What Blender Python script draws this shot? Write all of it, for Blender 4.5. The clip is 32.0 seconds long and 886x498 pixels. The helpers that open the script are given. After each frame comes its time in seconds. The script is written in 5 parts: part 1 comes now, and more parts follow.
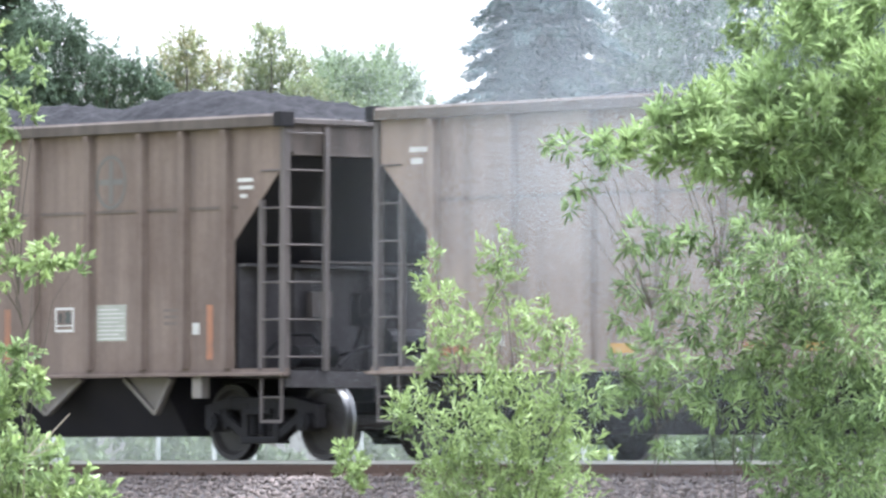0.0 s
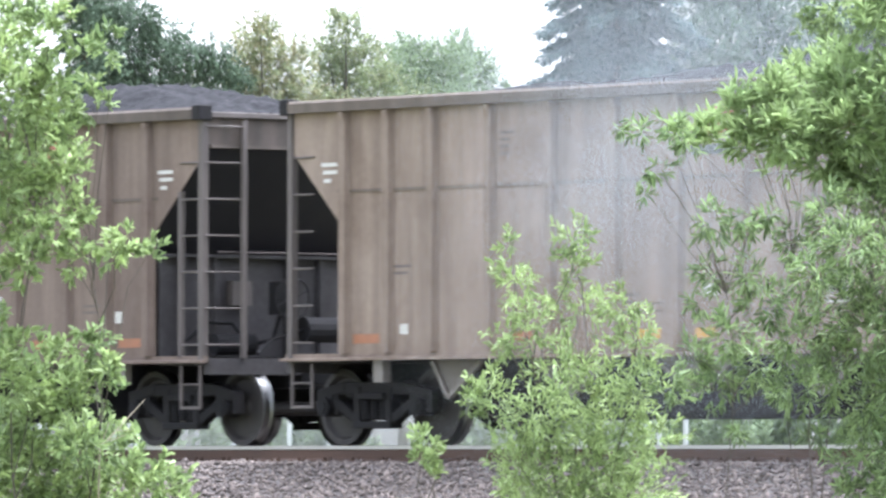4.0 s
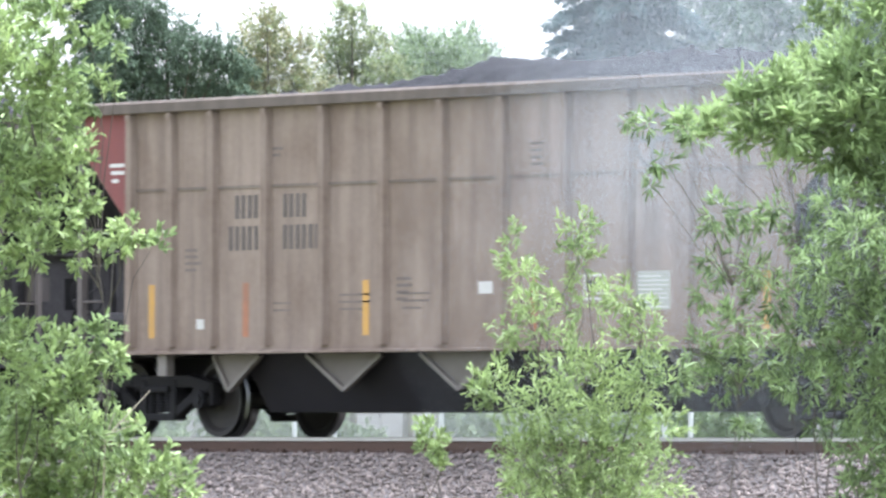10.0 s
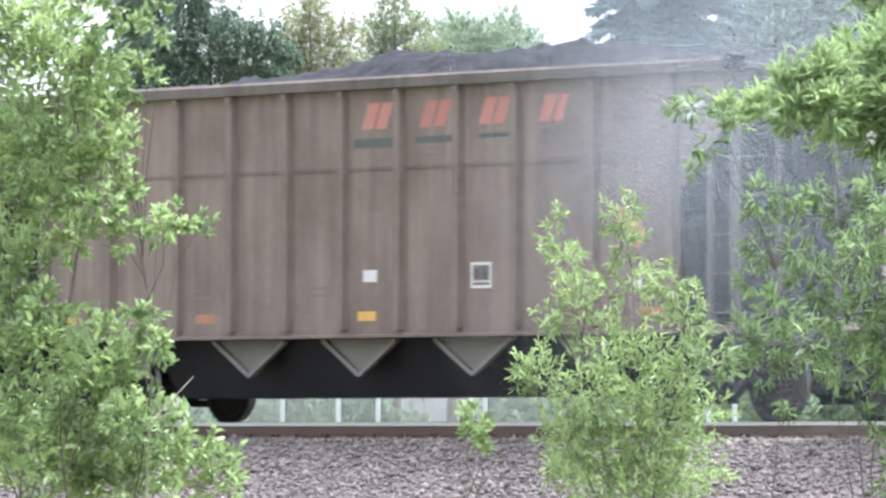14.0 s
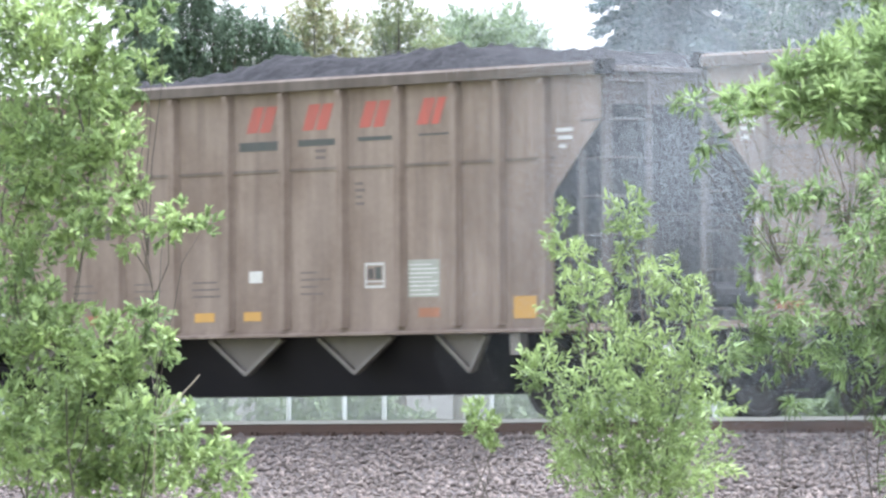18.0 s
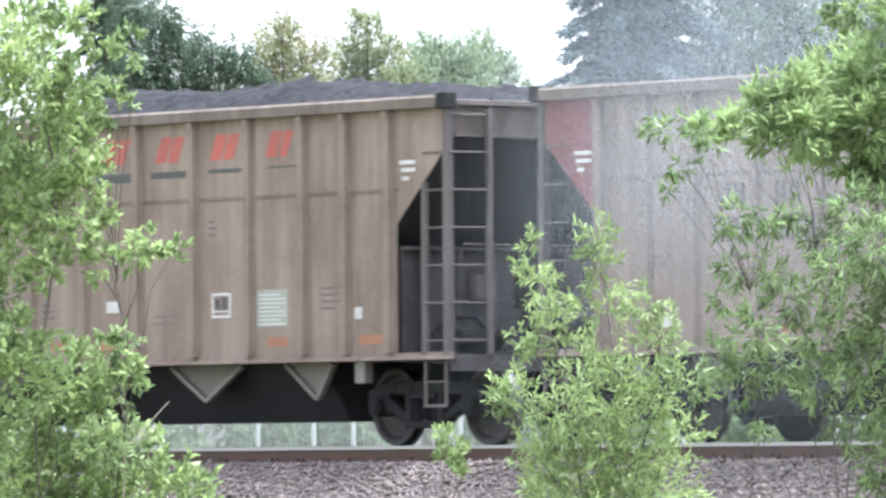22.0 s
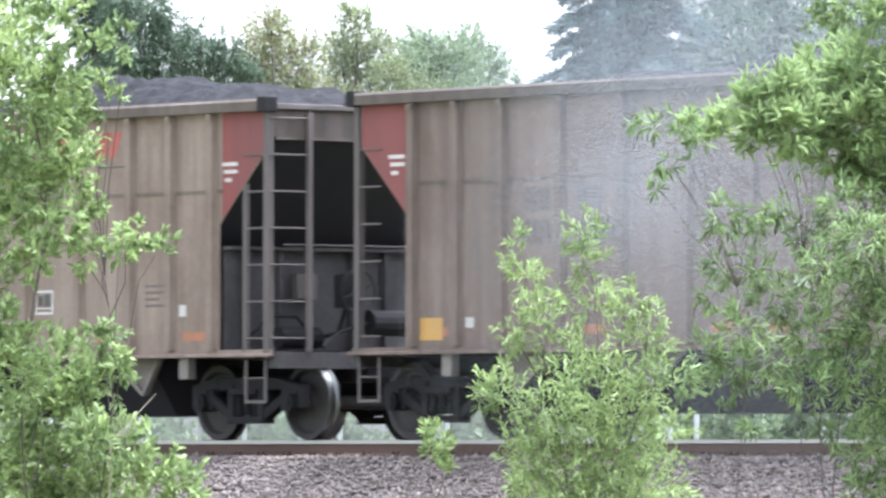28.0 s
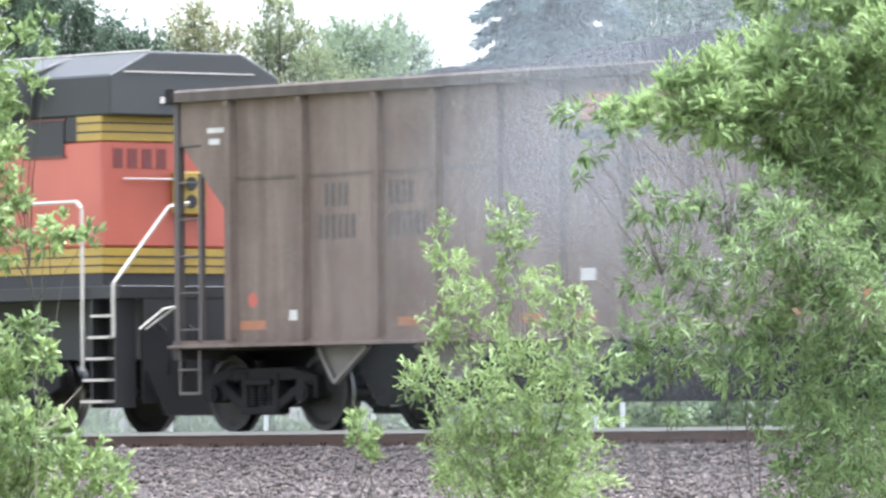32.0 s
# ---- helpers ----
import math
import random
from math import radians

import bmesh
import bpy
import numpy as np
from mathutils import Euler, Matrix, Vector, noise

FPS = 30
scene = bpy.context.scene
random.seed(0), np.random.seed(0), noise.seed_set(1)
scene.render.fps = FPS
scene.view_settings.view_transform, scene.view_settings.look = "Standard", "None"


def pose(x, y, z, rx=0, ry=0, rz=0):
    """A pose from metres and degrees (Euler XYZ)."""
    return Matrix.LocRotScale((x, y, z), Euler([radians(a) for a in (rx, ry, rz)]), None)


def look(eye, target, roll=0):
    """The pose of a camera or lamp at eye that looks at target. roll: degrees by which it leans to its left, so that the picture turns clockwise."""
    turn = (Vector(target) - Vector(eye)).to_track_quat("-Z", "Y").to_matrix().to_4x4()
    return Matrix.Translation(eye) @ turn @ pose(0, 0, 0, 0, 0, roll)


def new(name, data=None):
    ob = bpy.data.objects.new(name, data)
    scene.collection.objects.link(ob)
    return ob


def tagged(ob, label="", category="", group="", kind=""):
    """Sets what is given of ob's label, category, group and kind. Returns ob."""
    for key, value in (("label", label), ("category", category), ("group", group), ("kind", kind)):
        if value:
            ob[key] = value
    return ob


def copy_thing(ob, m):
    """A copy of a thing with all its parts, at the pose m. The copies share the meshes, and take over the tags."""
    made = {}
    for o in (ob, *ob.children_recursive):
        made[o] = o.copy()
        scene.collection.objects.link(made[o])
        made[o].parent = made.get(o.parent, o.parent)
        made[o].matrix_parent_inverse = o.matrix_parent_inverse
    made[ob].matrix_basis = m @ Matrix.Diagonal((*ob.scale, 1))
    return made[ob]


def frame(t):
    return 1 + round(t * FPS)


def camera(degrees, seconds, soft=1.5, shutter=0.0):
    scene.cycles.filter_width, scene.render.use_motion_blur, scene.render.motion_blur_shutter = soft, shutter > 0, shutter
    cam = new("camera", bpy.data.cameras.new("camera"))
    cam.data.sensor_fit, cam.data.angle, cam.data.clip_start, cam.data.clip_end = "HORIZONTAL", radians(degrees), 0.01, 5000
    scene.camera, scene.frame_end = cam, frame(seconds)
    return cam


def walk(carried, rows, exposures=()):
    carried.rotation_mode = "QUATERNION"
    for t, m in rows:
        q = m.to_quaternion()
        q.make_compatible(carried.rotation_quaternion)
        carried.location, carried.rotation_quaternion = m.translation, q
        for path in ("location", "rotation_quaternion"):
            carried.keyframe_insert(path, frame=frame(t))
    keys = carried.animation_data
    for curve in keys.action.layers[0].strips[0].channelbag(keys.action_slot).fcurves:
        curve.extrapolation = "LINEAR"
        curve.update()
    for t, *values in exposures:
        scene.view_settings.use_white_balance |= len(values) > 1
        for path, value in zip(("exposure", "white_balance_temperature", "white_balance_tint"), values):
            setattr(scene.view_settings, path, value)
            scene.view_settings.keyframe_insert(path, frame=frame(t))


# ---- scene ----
# ---- camera ----
EYE = (79.0, -61.6, -0.233)
cam = camera(6.098, 32.0, soft=2.65, shutter=0.13)


def aim(yaw, pitch, roll):
    """The camera's pose: degrees to the left of straight across the track, upwards, and of lean."""
    a, b = radians(yaw), radians(pitch)
    way = Vector((-math.sin(a) * math.cos(b), math.cos(a) * math.cos(b), math.sin(b)))
    return look(EYE, Vector(EYE) + 50 * way, roll)


walk(cam, [
    (0, aim(51.0862, 1.5943, 0.17)),
    (0.5, aim(51.1461, 1.6597, 0.17)),
    (1, aim(51.2650, 1.6182, 0.12)),
    (1.5, aim(51.3606, 1.5585, 0.10)),
    (2, aim(51.4198, 1.5285, 0.01)),
    (2.5, aim(51.4501, 1.5406, 0.07)),
    (3, aim(51.5155, 1.5585, 0.04)),
    (3.5, aim(51.5751, 1.5464, 0.04)),
    (5.5, aim(51.5988, 1.2782, 0.04)),
    (6, aim(51.6050, 1.2844, 0.00)),
    (6.5, aim(51.6226, 1.3378, 0.00)),
    (7, aim(51.6288, 1.5643, 0.00)),
    (7.5, aim(51.3548, 1.4094, 0.35)),
    (8, aim(51.0864, 1.4181, 0.35)),
    (8.5, aim(51.3427, 1.6239, 0.26)),
    (9, aim(51.7537, 1.7909, 0.21)),
    (9.5, aim(51.7510, 1.4569, 0.21)),
    (10, aim(51.6407, 1.4331, 0.22)),
    (10.5, aim(51.6346, 1.5047, 0.29)),
    (11, aim(51.6588, 1.5285, 0.29)),
    (11.5, aim(51.6763, 1.5406, 0.29)),
    (12, aim(51.6946, 1.5227, 0.14)),
    (12.5, aim(51.7300, 1.4810, 0.01)),
    (13, aim(51.8254, 1.4152, 0.01)),
    (13.5, aim(51.8793, 1.3677, 0.07)),
    (14, aim(51.9386, 1.3280, 0.07)),
    (14.5, aim(52.0044, 1.2961, -0.18)),
    (16.5, aim(52.0761, 1.3378, -0.31)),
    (17, aim(52.0761, 1.3677, -0.31)),
    (17.5, aim(52.0404, 1.3319, -0.29)),
    (18, aim(51.9748, 1.3082, -0.29)),
    (18.5, aim(51.9657, 1.2990, -0.36)),
    (19, aim(51.9876, 1.3557, -0.42)),
    (19.5, aim(52.0223, 1.3884, -0.42)),
    (20, aim(51.9032, 1.4868, -0.42)),
    (20.5, aim(51.7479, 1.5643, -0.50)),
    (21, aim(51.7425, 1.6001, -0.50)),
    (21.5, aim(51.7800, 1.5705, -0.47)),
    (22, aim(51.7604, 1.4868, -0.40)),
    (22.5, aim(51.7362, 1.4090, -0.24)),
    (23, aim(51.7541, 1.4211, -0.18)),
    (23.5, aim(51.7362, 1.4510, -0.15)),
    (24, aim(51.7069, 1.4452, 0.04)),
    (24.5, aim(51.6467, 1.4211, 0.04)),
    (25, aim(51.6825, 1.4152, 0.09)),
    (25.5, aim(51.7481, 1.3557, 0.02)),
    (27.5, aim(51.7126, 1.2959, 0.05)),
    (28, aim(51.6768, 1.4510, 0.05)),
    (28.5, aim(51.6109, 1.4927, 0.05)),
    (29, aim(51.5455, 1.6118, 0.17)),
    (29.5, aim(51.5276, 1.7192, 0.17)),
    (30, aim(51.4739, 1.7013, 0.09)),
    (30.5, aim(51.3189, 1.5764, -0.25)),
    (31, aim(51.2057, 1.4689, -0.31)),
    (31.5, aim(51.1582, 1.4152, -0.32)),
    (32, aim(51.1582, 1.3794, -0.43)),
], exposures=[(0, 2.66, 5830, 12), (32, 2.66, 5830, 12)])

# ---- world and sun ----
world = bpy.data.worlds.new("overcast_sky")
world.use_nodes = True
scene.world = world
wn = world.node_tree
bg = wn.nodes["Background"]
sky = wn.nodes.new("ShaderNodeTexSky")
sky.sky_type, sky.sun_disc = "NISHITA", False
sky.sun_elevation, sky.sun_rotation = radians(76), radians(20)
sky.air_density, sky.dust_density, sky.ozone_density = 1.0, 4.0, 1.0
grey = wn.nodes.new("ShaderNodeHueSaturation")
grey.inputs["Saturation"].default_value = 0.22
wn.links.new(sky.outputs["Color"], grey.inputs["Color"])
wn.links.new(grey.outputs["Color"], bg.inputs["Color"])
bg.inputs["Strength"].default_value = 0.15

sun = new("sun", bpy.data.lights.new("sun", "SUN"))
sun.data.energy, sun.data.angle, sun.data.color = 1.6, radians(20), (1.0, 0.98, 0.95)
sun.matrix_world = look((5.1, 14.0, 60), (0, 0, 0))


# ---- materials ----
def surface(name, col, col2=None, mix=0.5, scale=2.0, stretch=(1, 1, 1), rough=0.75, metal=0.0, fine=0.12, fscale=40.0,
            bump=0.15, spread=0.08, leaf=0.0, dirt=None, dirt_amount=0.5, dirt_scale=1.0, gloss_var=0.1, shine=0.5):
    """A procedural surface: a colour that wanders to a second one, fine grain, dirt with edges of its own, relief."""
    m = bpy.data.materials.new(name)
    m.use_nodes = True
    nt = m.node_tree
    N, L = nt.nodes, nt.links
    b = N["Principled BSDF"]
    co = N.new("ShaderNodeTexCoord")
    mp = N.new("ShaderNodeMapping")
    mp.inputs["Scale"].default_value = stretch
    L.new(co.outputs["Object"], mp.inputs["Vector"])
    big = N.new("ShaderNodeTexNoise")
    big.inputs["Scale"].default_value, big.inputs["Detail"].default_value = scale, 5
    L.new(mp.outputs["Vector"], big.inputs["Vector"])
    ramp = N.new("ShaderNodeMapRange")
    ramp.inputs["From Min"].default_value, ramp.inputs["From Max"].default_value = 0.3, 0.72
    L.new(big.outputs["Fac"], ramp.inputs["Value"])
    mx = N.new("ShaderNodeMix")
    mx.data_type = "RGBA"
    mx.inputs["A"].default_value, mx.inputs["B"].default_value = (*col, 1), (*(col2 or [c * 0.7 for c in col]), 1)
    k = N.new("ShaderNodeMath")
    k.operation = "MULTIPLY"
    k.inputs[1].default_value = mix
    L.new(ramp.outputs["Result"], k.inputs[0])
    L.new(k.outputs[0], mx.inputs["Factor"])
    out = mx.outputs["Result"]
    if dirt:
        dn = N.new("ShaderNodeTexNoise")
        dn.inputs["Scale"].default_value, dn.inputs["Detail"].default_value, dn.inputs["Roughness"].default_value = dirt_scale, 8, 0.65
        L.new(co.outputs["Object"], dn.inputs["Vector"])
        dr = N.new("ShaderNodeMapRange")
        dr.inputs["From Min"].default_value, dr.inputs["From Max"].default_value, dr.inputs["To Max"].default_value = 0.45, 0.75, dirt_amount
        L.new(dn.outputs["Fac"], dr.inputs["Value"])
        dm = N.new("ShaderNodeMix")
        dm.data_type = "RGBA"
        dm.inputs["B"].default_value = (*dirt, 1)
        L.new(out, dm.inputs["A"])
        L.new(dr.outputs["Result"], dm.inputs["Factor"])
        out = dm.outputs["Result"]
    fn = N.new("ShaderNodeTexNoise")
    fn.inputs["Scale"].default_value, fn.inputs["Detail"].default_value = fscale, 4
    L.new(co.outputs["Object"], fn.inputs["Vector"])
    hs = N.new("ShaderNodeHueSaturation")
    info = N.new("ShaderNodeObjectInfo" if not leaf else "ShaderNodeNewGeometry")
    v1 = N.new("ShaderNodeMath")
    v1.operation = "MULTIPLY_ADD"
    v1.inputs[1].default_value, v1.inputs[2].default_value = 2 * spread, 1 - spread
    L.new(info.outputs["Random Per Island" if leaf else "Random"], v1.inputs[0])
    v2 = N.new("ShaderNodeMath")
    v2.operation = "MULTIPLY_ADD"
    v2.inputs[1].default_value = 2 * fine
    L.new(fn.outputs["Fac"], v2.inputs[0])
    v3 = N.new("ShaderNodeMath")
    v3.operation = "SUBTRACT"
    v3.inputs[1].default_value = fine
    L.new(v1.outputs[0], v3.inputs[0])
    L.new(v3.outputs[0], v2.inputs[2])
    L.new(v2.outputs[0], hs.inputs["Value"])
    L.new(out, hs.inputs["Color"])
    L.new(hs.outputs["Color"], b.inputs["Base Color"])
    b.inputs["Metallic"].default_value = metal
    b.inputs["Specular IOR Level"].default_value = shine
    rr = N.new("ShaderNodeMath")
    rr.operation = "MULTIPLY_ADD"
    rr.inputs[1].default_value, rr.inputs[2].default_value = gloss_var, rough - gloss_var / 2
    L.new(big.outputs["Fac"], rr.inputs[0])
    L.new(rr.outputs[0], b.inputs["Roughness"])
    if bump:
        bp = N.new("ShaderNodeBump")
        bp.inputs["Strength"].default_value, bp.inputs["Distance"].default_value = bump, 0.02
        L.new(fn.outputs["Fac"], bp.inputs["Height"])
        L.new(bp.outputs["Normal"], b.inputs["Normal"])
    if leaf:
        tr = N.new("ShaderNodeBsdfTranslucent")
        L.new(hs.outputs["Color"], tr.inputs["Color"])
        ms = N.new("ShaderNodeMixShader")
        ms.inputs["Fac"].default_value = leaf
        L.new(b.outputs["BSDF"], ms.inputs[1])
        L.new(tr.outputs["BSDF"], ms.inputs[2])
        L.new(ms.outputs["Shader"], N["Material Output"].inputs["Surface"])
    return m


STREAK = (2.2, 2.2, 0.22)


def car_paint(name, col, col2, dirt):
    return surface(name, [1.12 * c for c in col], [0.9 * c for c in col2], 0.95, 2.2, STREAK, 0.88, 0.0, 0.12, 14, 0.1, 0.03, 0, [0.9 * dirt[0], 0.82 * dirt[1], 0.74 * dirt[2]], 0.85, 0.75, shine=0.2)


PAINT = {
    "light": car_paint("dusty_cream_paint", (0.272, 0.229, 0.191), (0.217, 0.179, 0.148), (0.181, 0.149, 0.125)),
    "tan": car_paint("dusty_tan_paint", (0.202, 0.161, 0.134), (0.157, 0.123, 0.103), (0.126, 0.099, 0.084)),
    "brown": car_paint("dusty_brown_paint", (0.146, 0.113, 0.095), (0.113, 0.089, 0.078), (0.092, 0.071, 0.065)),
    "olive": car_paint("dusty_olive_paint", (0.182, 0.158, 0.128), (0.145, 0.124, 0.101), (0.112, 0.096, 0.08)),
    "dark": car_paint("sooty_brown_paint", (0.110, 0.087, 0.078), (0.086, 0.069, 0.065), (0.063, 0.051, 0.049)),
}
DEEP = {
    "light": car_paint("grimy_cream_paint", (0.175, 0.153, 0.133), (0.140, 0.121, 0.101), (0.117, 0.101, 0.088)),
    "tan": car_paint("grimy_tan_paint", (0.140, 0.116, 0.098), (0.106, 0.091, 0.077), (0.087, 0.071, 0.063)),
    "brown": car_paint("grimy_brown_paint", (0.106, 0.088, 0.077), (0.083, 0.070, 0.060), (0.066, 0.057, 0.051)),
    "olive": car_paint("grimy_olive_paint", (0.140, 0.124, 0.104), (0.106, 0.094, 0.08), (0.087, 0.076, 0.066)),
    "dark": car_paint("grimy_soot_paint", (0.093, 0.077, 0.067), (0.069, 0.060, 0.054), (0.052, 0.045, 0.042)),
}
M_GRIME = surface("grimy_steel", (0.0095, 0.0092, 0.011), (0.0155, 0.014, 0.0142), 0.7, 3, (1, 1, 1), 0.8, 0.0, 0.2, 25, 0.2, shine=0.2)
M_GREY = surface("grey_end_plate", (0.062, 0.058, 0.060), (0.034, 0.0315, 0.033), 0.95, 2.5, (1, 1, 0.5), 0.85, 0.0, 0.25, 18, 0.1, dirt=(0.022, 0.0195, 0.021), dirt_amount=0.7, dirt_scale=1.6, shine=0.2)
# near-black: shade under slope sheets and hopper bottoms is put into the colour
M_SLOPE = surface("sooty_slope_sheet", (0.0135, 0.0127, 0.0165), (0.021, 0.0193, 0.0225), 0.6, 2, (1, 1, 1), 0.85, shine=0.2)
M_POST = surface("dusty_post", (0.086, 0.072, 0.067), (0.052, 0.044, 0.042), 0.8, 2.5, (2, 2, 0.4), 0.75, 0, 0.12, 30, 0.1)
M_COAL = surface("coal", (0.012, 0.012, 0.0142), (0.024, 0.024, 0.0265), 0.9, 7, (1, 1, 1), 0.9, 0, 0.6, 14, 1.0, shine=0.1)
M_CHUTE = surface("dusty_chute", (0.121, 0.106, 0.0945), (0.0855, 0.0743, 0.0653), 0.8, 3, (1, 1, 0.5), 0.75, 0, 0.1, 30, 0.1)
M_RIM = surface("worn_rim", (0.145, 0.13, 0.118), (0.105, 0.092, 0.08), 0.6, 5, (1, 1, 1), 0.6, 0, 0.1, 30, 0.1)
M_TREAD = surface("polished_tread", (0.15, 0.15, 0.15), (0.1, 0.1, 0.1), 0.5, 8, (1, 1, 1), 0.3, 1.0, 0.05, 40, 0.05)
M_WHEEL = surface("oily_wheel", (0.02, 0.019, 0.0195), (0.036, 0.031, 0.028), 0.7, 5, (1, 1, 1), 0.6, 0.0, 0.2, 25, 0.2, shine=0.25)
M_RED = surface("faded_red_paint", (0.148, 0.0318, 0.0295), (0.094, 0.030, 0.028), 0.8, 2, STREAK, 0.7)
M_LOGO = surface("logo_red", (0.32, 0.062, 0.042), (0.21, 0.066, 0.05), 0.8, 3, STREAK, 0.65)
M_LOGO_OLD = surface("logo_red_faded", (0.287, 0.087, 0.0653), (0.209, 0.113, 0.0914), 0.8, 3, STREAK, 0.7)
M_LOGO_DIM = surface("logo_red_sooty", (0.14, 0.062, 0.055), (0.10, 0.06, 0.055), 0.8, 3, STREAK, 0.8)
M_GREEN = surface("logo_dark_green", (0.033, 0.039, 0.036), (0.06, 0.057, 0.051), 0.7, 3, STREAK, 0.7)
M_BLACK = surface("stencil_black", (0.03, 0.0275, 0.026), (0.065, 0.055, 0.05), 0.6, 6, STREAK, 0.75)
M_MARK = surface("stencil_worn", (0.05, 0.042, 0.038), (0.085, 0.072, 0.064), 0.7, 6, STREAK, 0.75)
M_WHITE = surface("stencil_white", (0.42, 0.414, 0.396), (0.3, 0.288, 0.27), 0.6, 5, (1, 1, 1), 0.6)
M_SPRAY = surface("faded_orange_spray", (0.30, 0.145, 0.05), (0.21, 0.115, 0.055), 0.8, 5, (1, 1, 1), 0.8)
M_ORANGE = surface("reflector_orange", (0.235, 0.085, 0.036), (0.15, 0.072, 0.042), 0.8, 4, (1, 1, 1), 0.5)
M_YELLOW = surface("reflector_yellow", (0.37, 0.20, 0.03), (0.27, 0.155, 0.045), 0.6, 4, (1, 1, 1), 0.5)
M_TEAL = surface("placard_teal", (0.072, 0.198, 0.216), (0.096, 0.18, 0.186), 0.6, 4, (1, 1, 1), 0.6)
M_PANEL = surface("faded_panel", (0.25, 0.255, 0.22), (0.19, 0.20, 0.17), 0.6, 4, (1, 1, 1), 0.6)
M_FAINT = surface("stencil_faint", (0.085, 0.068, 0.06), (0.13, 0.105, 0.092), 0.7, 8, STREAK, 0.8)
M_PATCH = surface("grey_corner_paint", (0.105, 0.10, 0.092), (0.082, 0.078, 0.072), 0.7, 2, STREAK, 0.8)
M_BOLT = surface("rusty_bolts", (0.052, 0.040, 0.036), (0.085, 0.066, 0.058), 0.8, 5, (1, 1, 1), 0.85)
M_MAROON = surface("maroon_paint", (0.084, 0.0231, 0.021), (0.063, 0.021, 0.0189), 0.8, 2, STREAK, 0.65)
M_OXIDE = surface("dark_maroon_paint", (0.046, 0.018, 0.0195), (0.034, 0.017, 0.0175), 0.8, 2, STREAK, 0.75)
M_LOCO = surface("orange_paint", (0.345, 0.082, 0.053), (0.27, 0.068, 0.047), 0.7, 1.5, (1, 1, 0.5), 0.5, 0, 0.05, 30, 0.03)
M_LYEL = surface("loco_yellow", (0.31, 0.205, 0.028), (0.24, 0.162, 0.032), 0.7, 2, (1, 1, 1), 0.5, 0, 0.06, 30, 0.03)
M_LBLK = surface("loco_black", (0.0085, 0.0085, 0.0098), (0.017, 0.0165, 0.017), 0.7, 2, (1, 1, 1), 0.6, 0, 0.15, 30, 0.08)
M_LGREY = surface("loco_roof_grey", (0.017, 0.019, 0.02), (0.026, 0.027, 0.027), 0.7, 2, (1, 1, 1), 0.65, 0, 0.1, 30, 0.08)
M_HAND = surface("pale_handrail", (0.434, 0.406, 0.364), (0.35, 0.315, 0.28), 0.5, 4, (1, 1, 1), 0.5)
M_RUST = surface("rusty_rail", (0.072, 0.045, 0.033), (0.102, 0.06, 0.042), 0.8, 3, (0.4, 1, 1), 0.85, 0.1, 0.2, 30, 0.2)
M_RAILTOP = surface("polished_rail", (0.38, 0.37, 0.36), (0.3, 0.29, 0.28), 0.5, 5, (0.1, 1, 1), 0.35, 1.0, 0.05, 30, 0.02)
M_TIE = surface("tarry_timber", (0.066, 0.051, 0.042), (0.102, 0.084, 0.072), 0.8, 4, (8, 1, 8), 0.9, 0, 0.2, 20, 0.4)
M_STONE = surface("ballast_stone", (0.134, 0.110, 0.100), (0.090, 0.073, 0.067), 0.8, 6, (1, 1, 1), 0.9, 0, 0.25, 40, 0.3, 0.45, 0.001)
M_BED = surface("ballast_bed", (0.095, 0.0825, 0.08), (0.06, 0.0525, 0.05), 0.9, 14, (1, 1, 1), 0.95, 0, 0.3, 30, 1.0)
M_GROUND = surface("rough_grass_ground", (0.10, 0.12, 0.05), (0.14, 0.12, 0.07), 0.8, 0.6, (1, 1, 1), 0.95, 0, 0.3, 12, 1.0)
M_ZINC = surface("galvanised_steel", (0.44, 0.46, 0.47), (0.35, 0.37, 0.38), 0.6, 6, (1, 1, 1), 0.5, 0.3, 0.08, 40, 0.05)
M_BARK = surface("bark", (0.05, 0.042, 0.035), (0.08, 0.068, 0.057), 0.8, 6, (1, 1, 0.3), 0.9, 0, 0.25, 30, 0.5)
M_TWIG = surface("dry_twig", (0.30, 0.26, 0.21), (0.22, 0.19, 0.15), 0.6, 8, (1, 1, 1), 0.85)


def leaf_mat(name, col, col2, spread=0.3, trans=0.4, rough=0.75, mix=0.9):
    return surface(name, col, col2, mix, 3.0, (1, 1, 1), rough, 0, 0.1, 20, 0, spread, trans, shine=0.3)


LEAF_L = leaf_mat("leaf_fresh_green", (0.285, 0.365, 0.15), (0.11, 0.165, 0.072), 0.5, 0.42, 0.46)
LEAF_M = leaf_mat("leaf_yellow_green", (0.25, 0.32, 0.132), (0.15, 0.21, 0.092), 0.45, 0.4, 0.5)
LEAF_R = leaf_mat("leaf_willow_green", (0.27, 0.355, 0.155), (0.185, 0.26, 0.115), 0.3, 0.5, 0.55)
LEAF_P = leaf_mat("leaf_grey_green", (0.225, 0.30, 0.135), (0.10, 0.155, 0.068), 0.6, 0.4, 0.36)
LEAF_D = leaf_mat("leaf_dark_green", (0.235, 0.305, 0.135), (0.13, 0.19, 0.09), 0.5, 0.4, 0.42)
LEAF_CEDAR = leaf_mat("foliage_dark_conifer", (0.088, 0.125, 0.083), (0.055, 0.08, 0.056), 0.25, 0.22, 0.95)
LEAF_SPRUCE = leaf_mat("foliage_blue_spruce", (0.105, 0.15, 0.15), (0.07, 0.105, 0.106), 0.25, 0.3, 0.95)
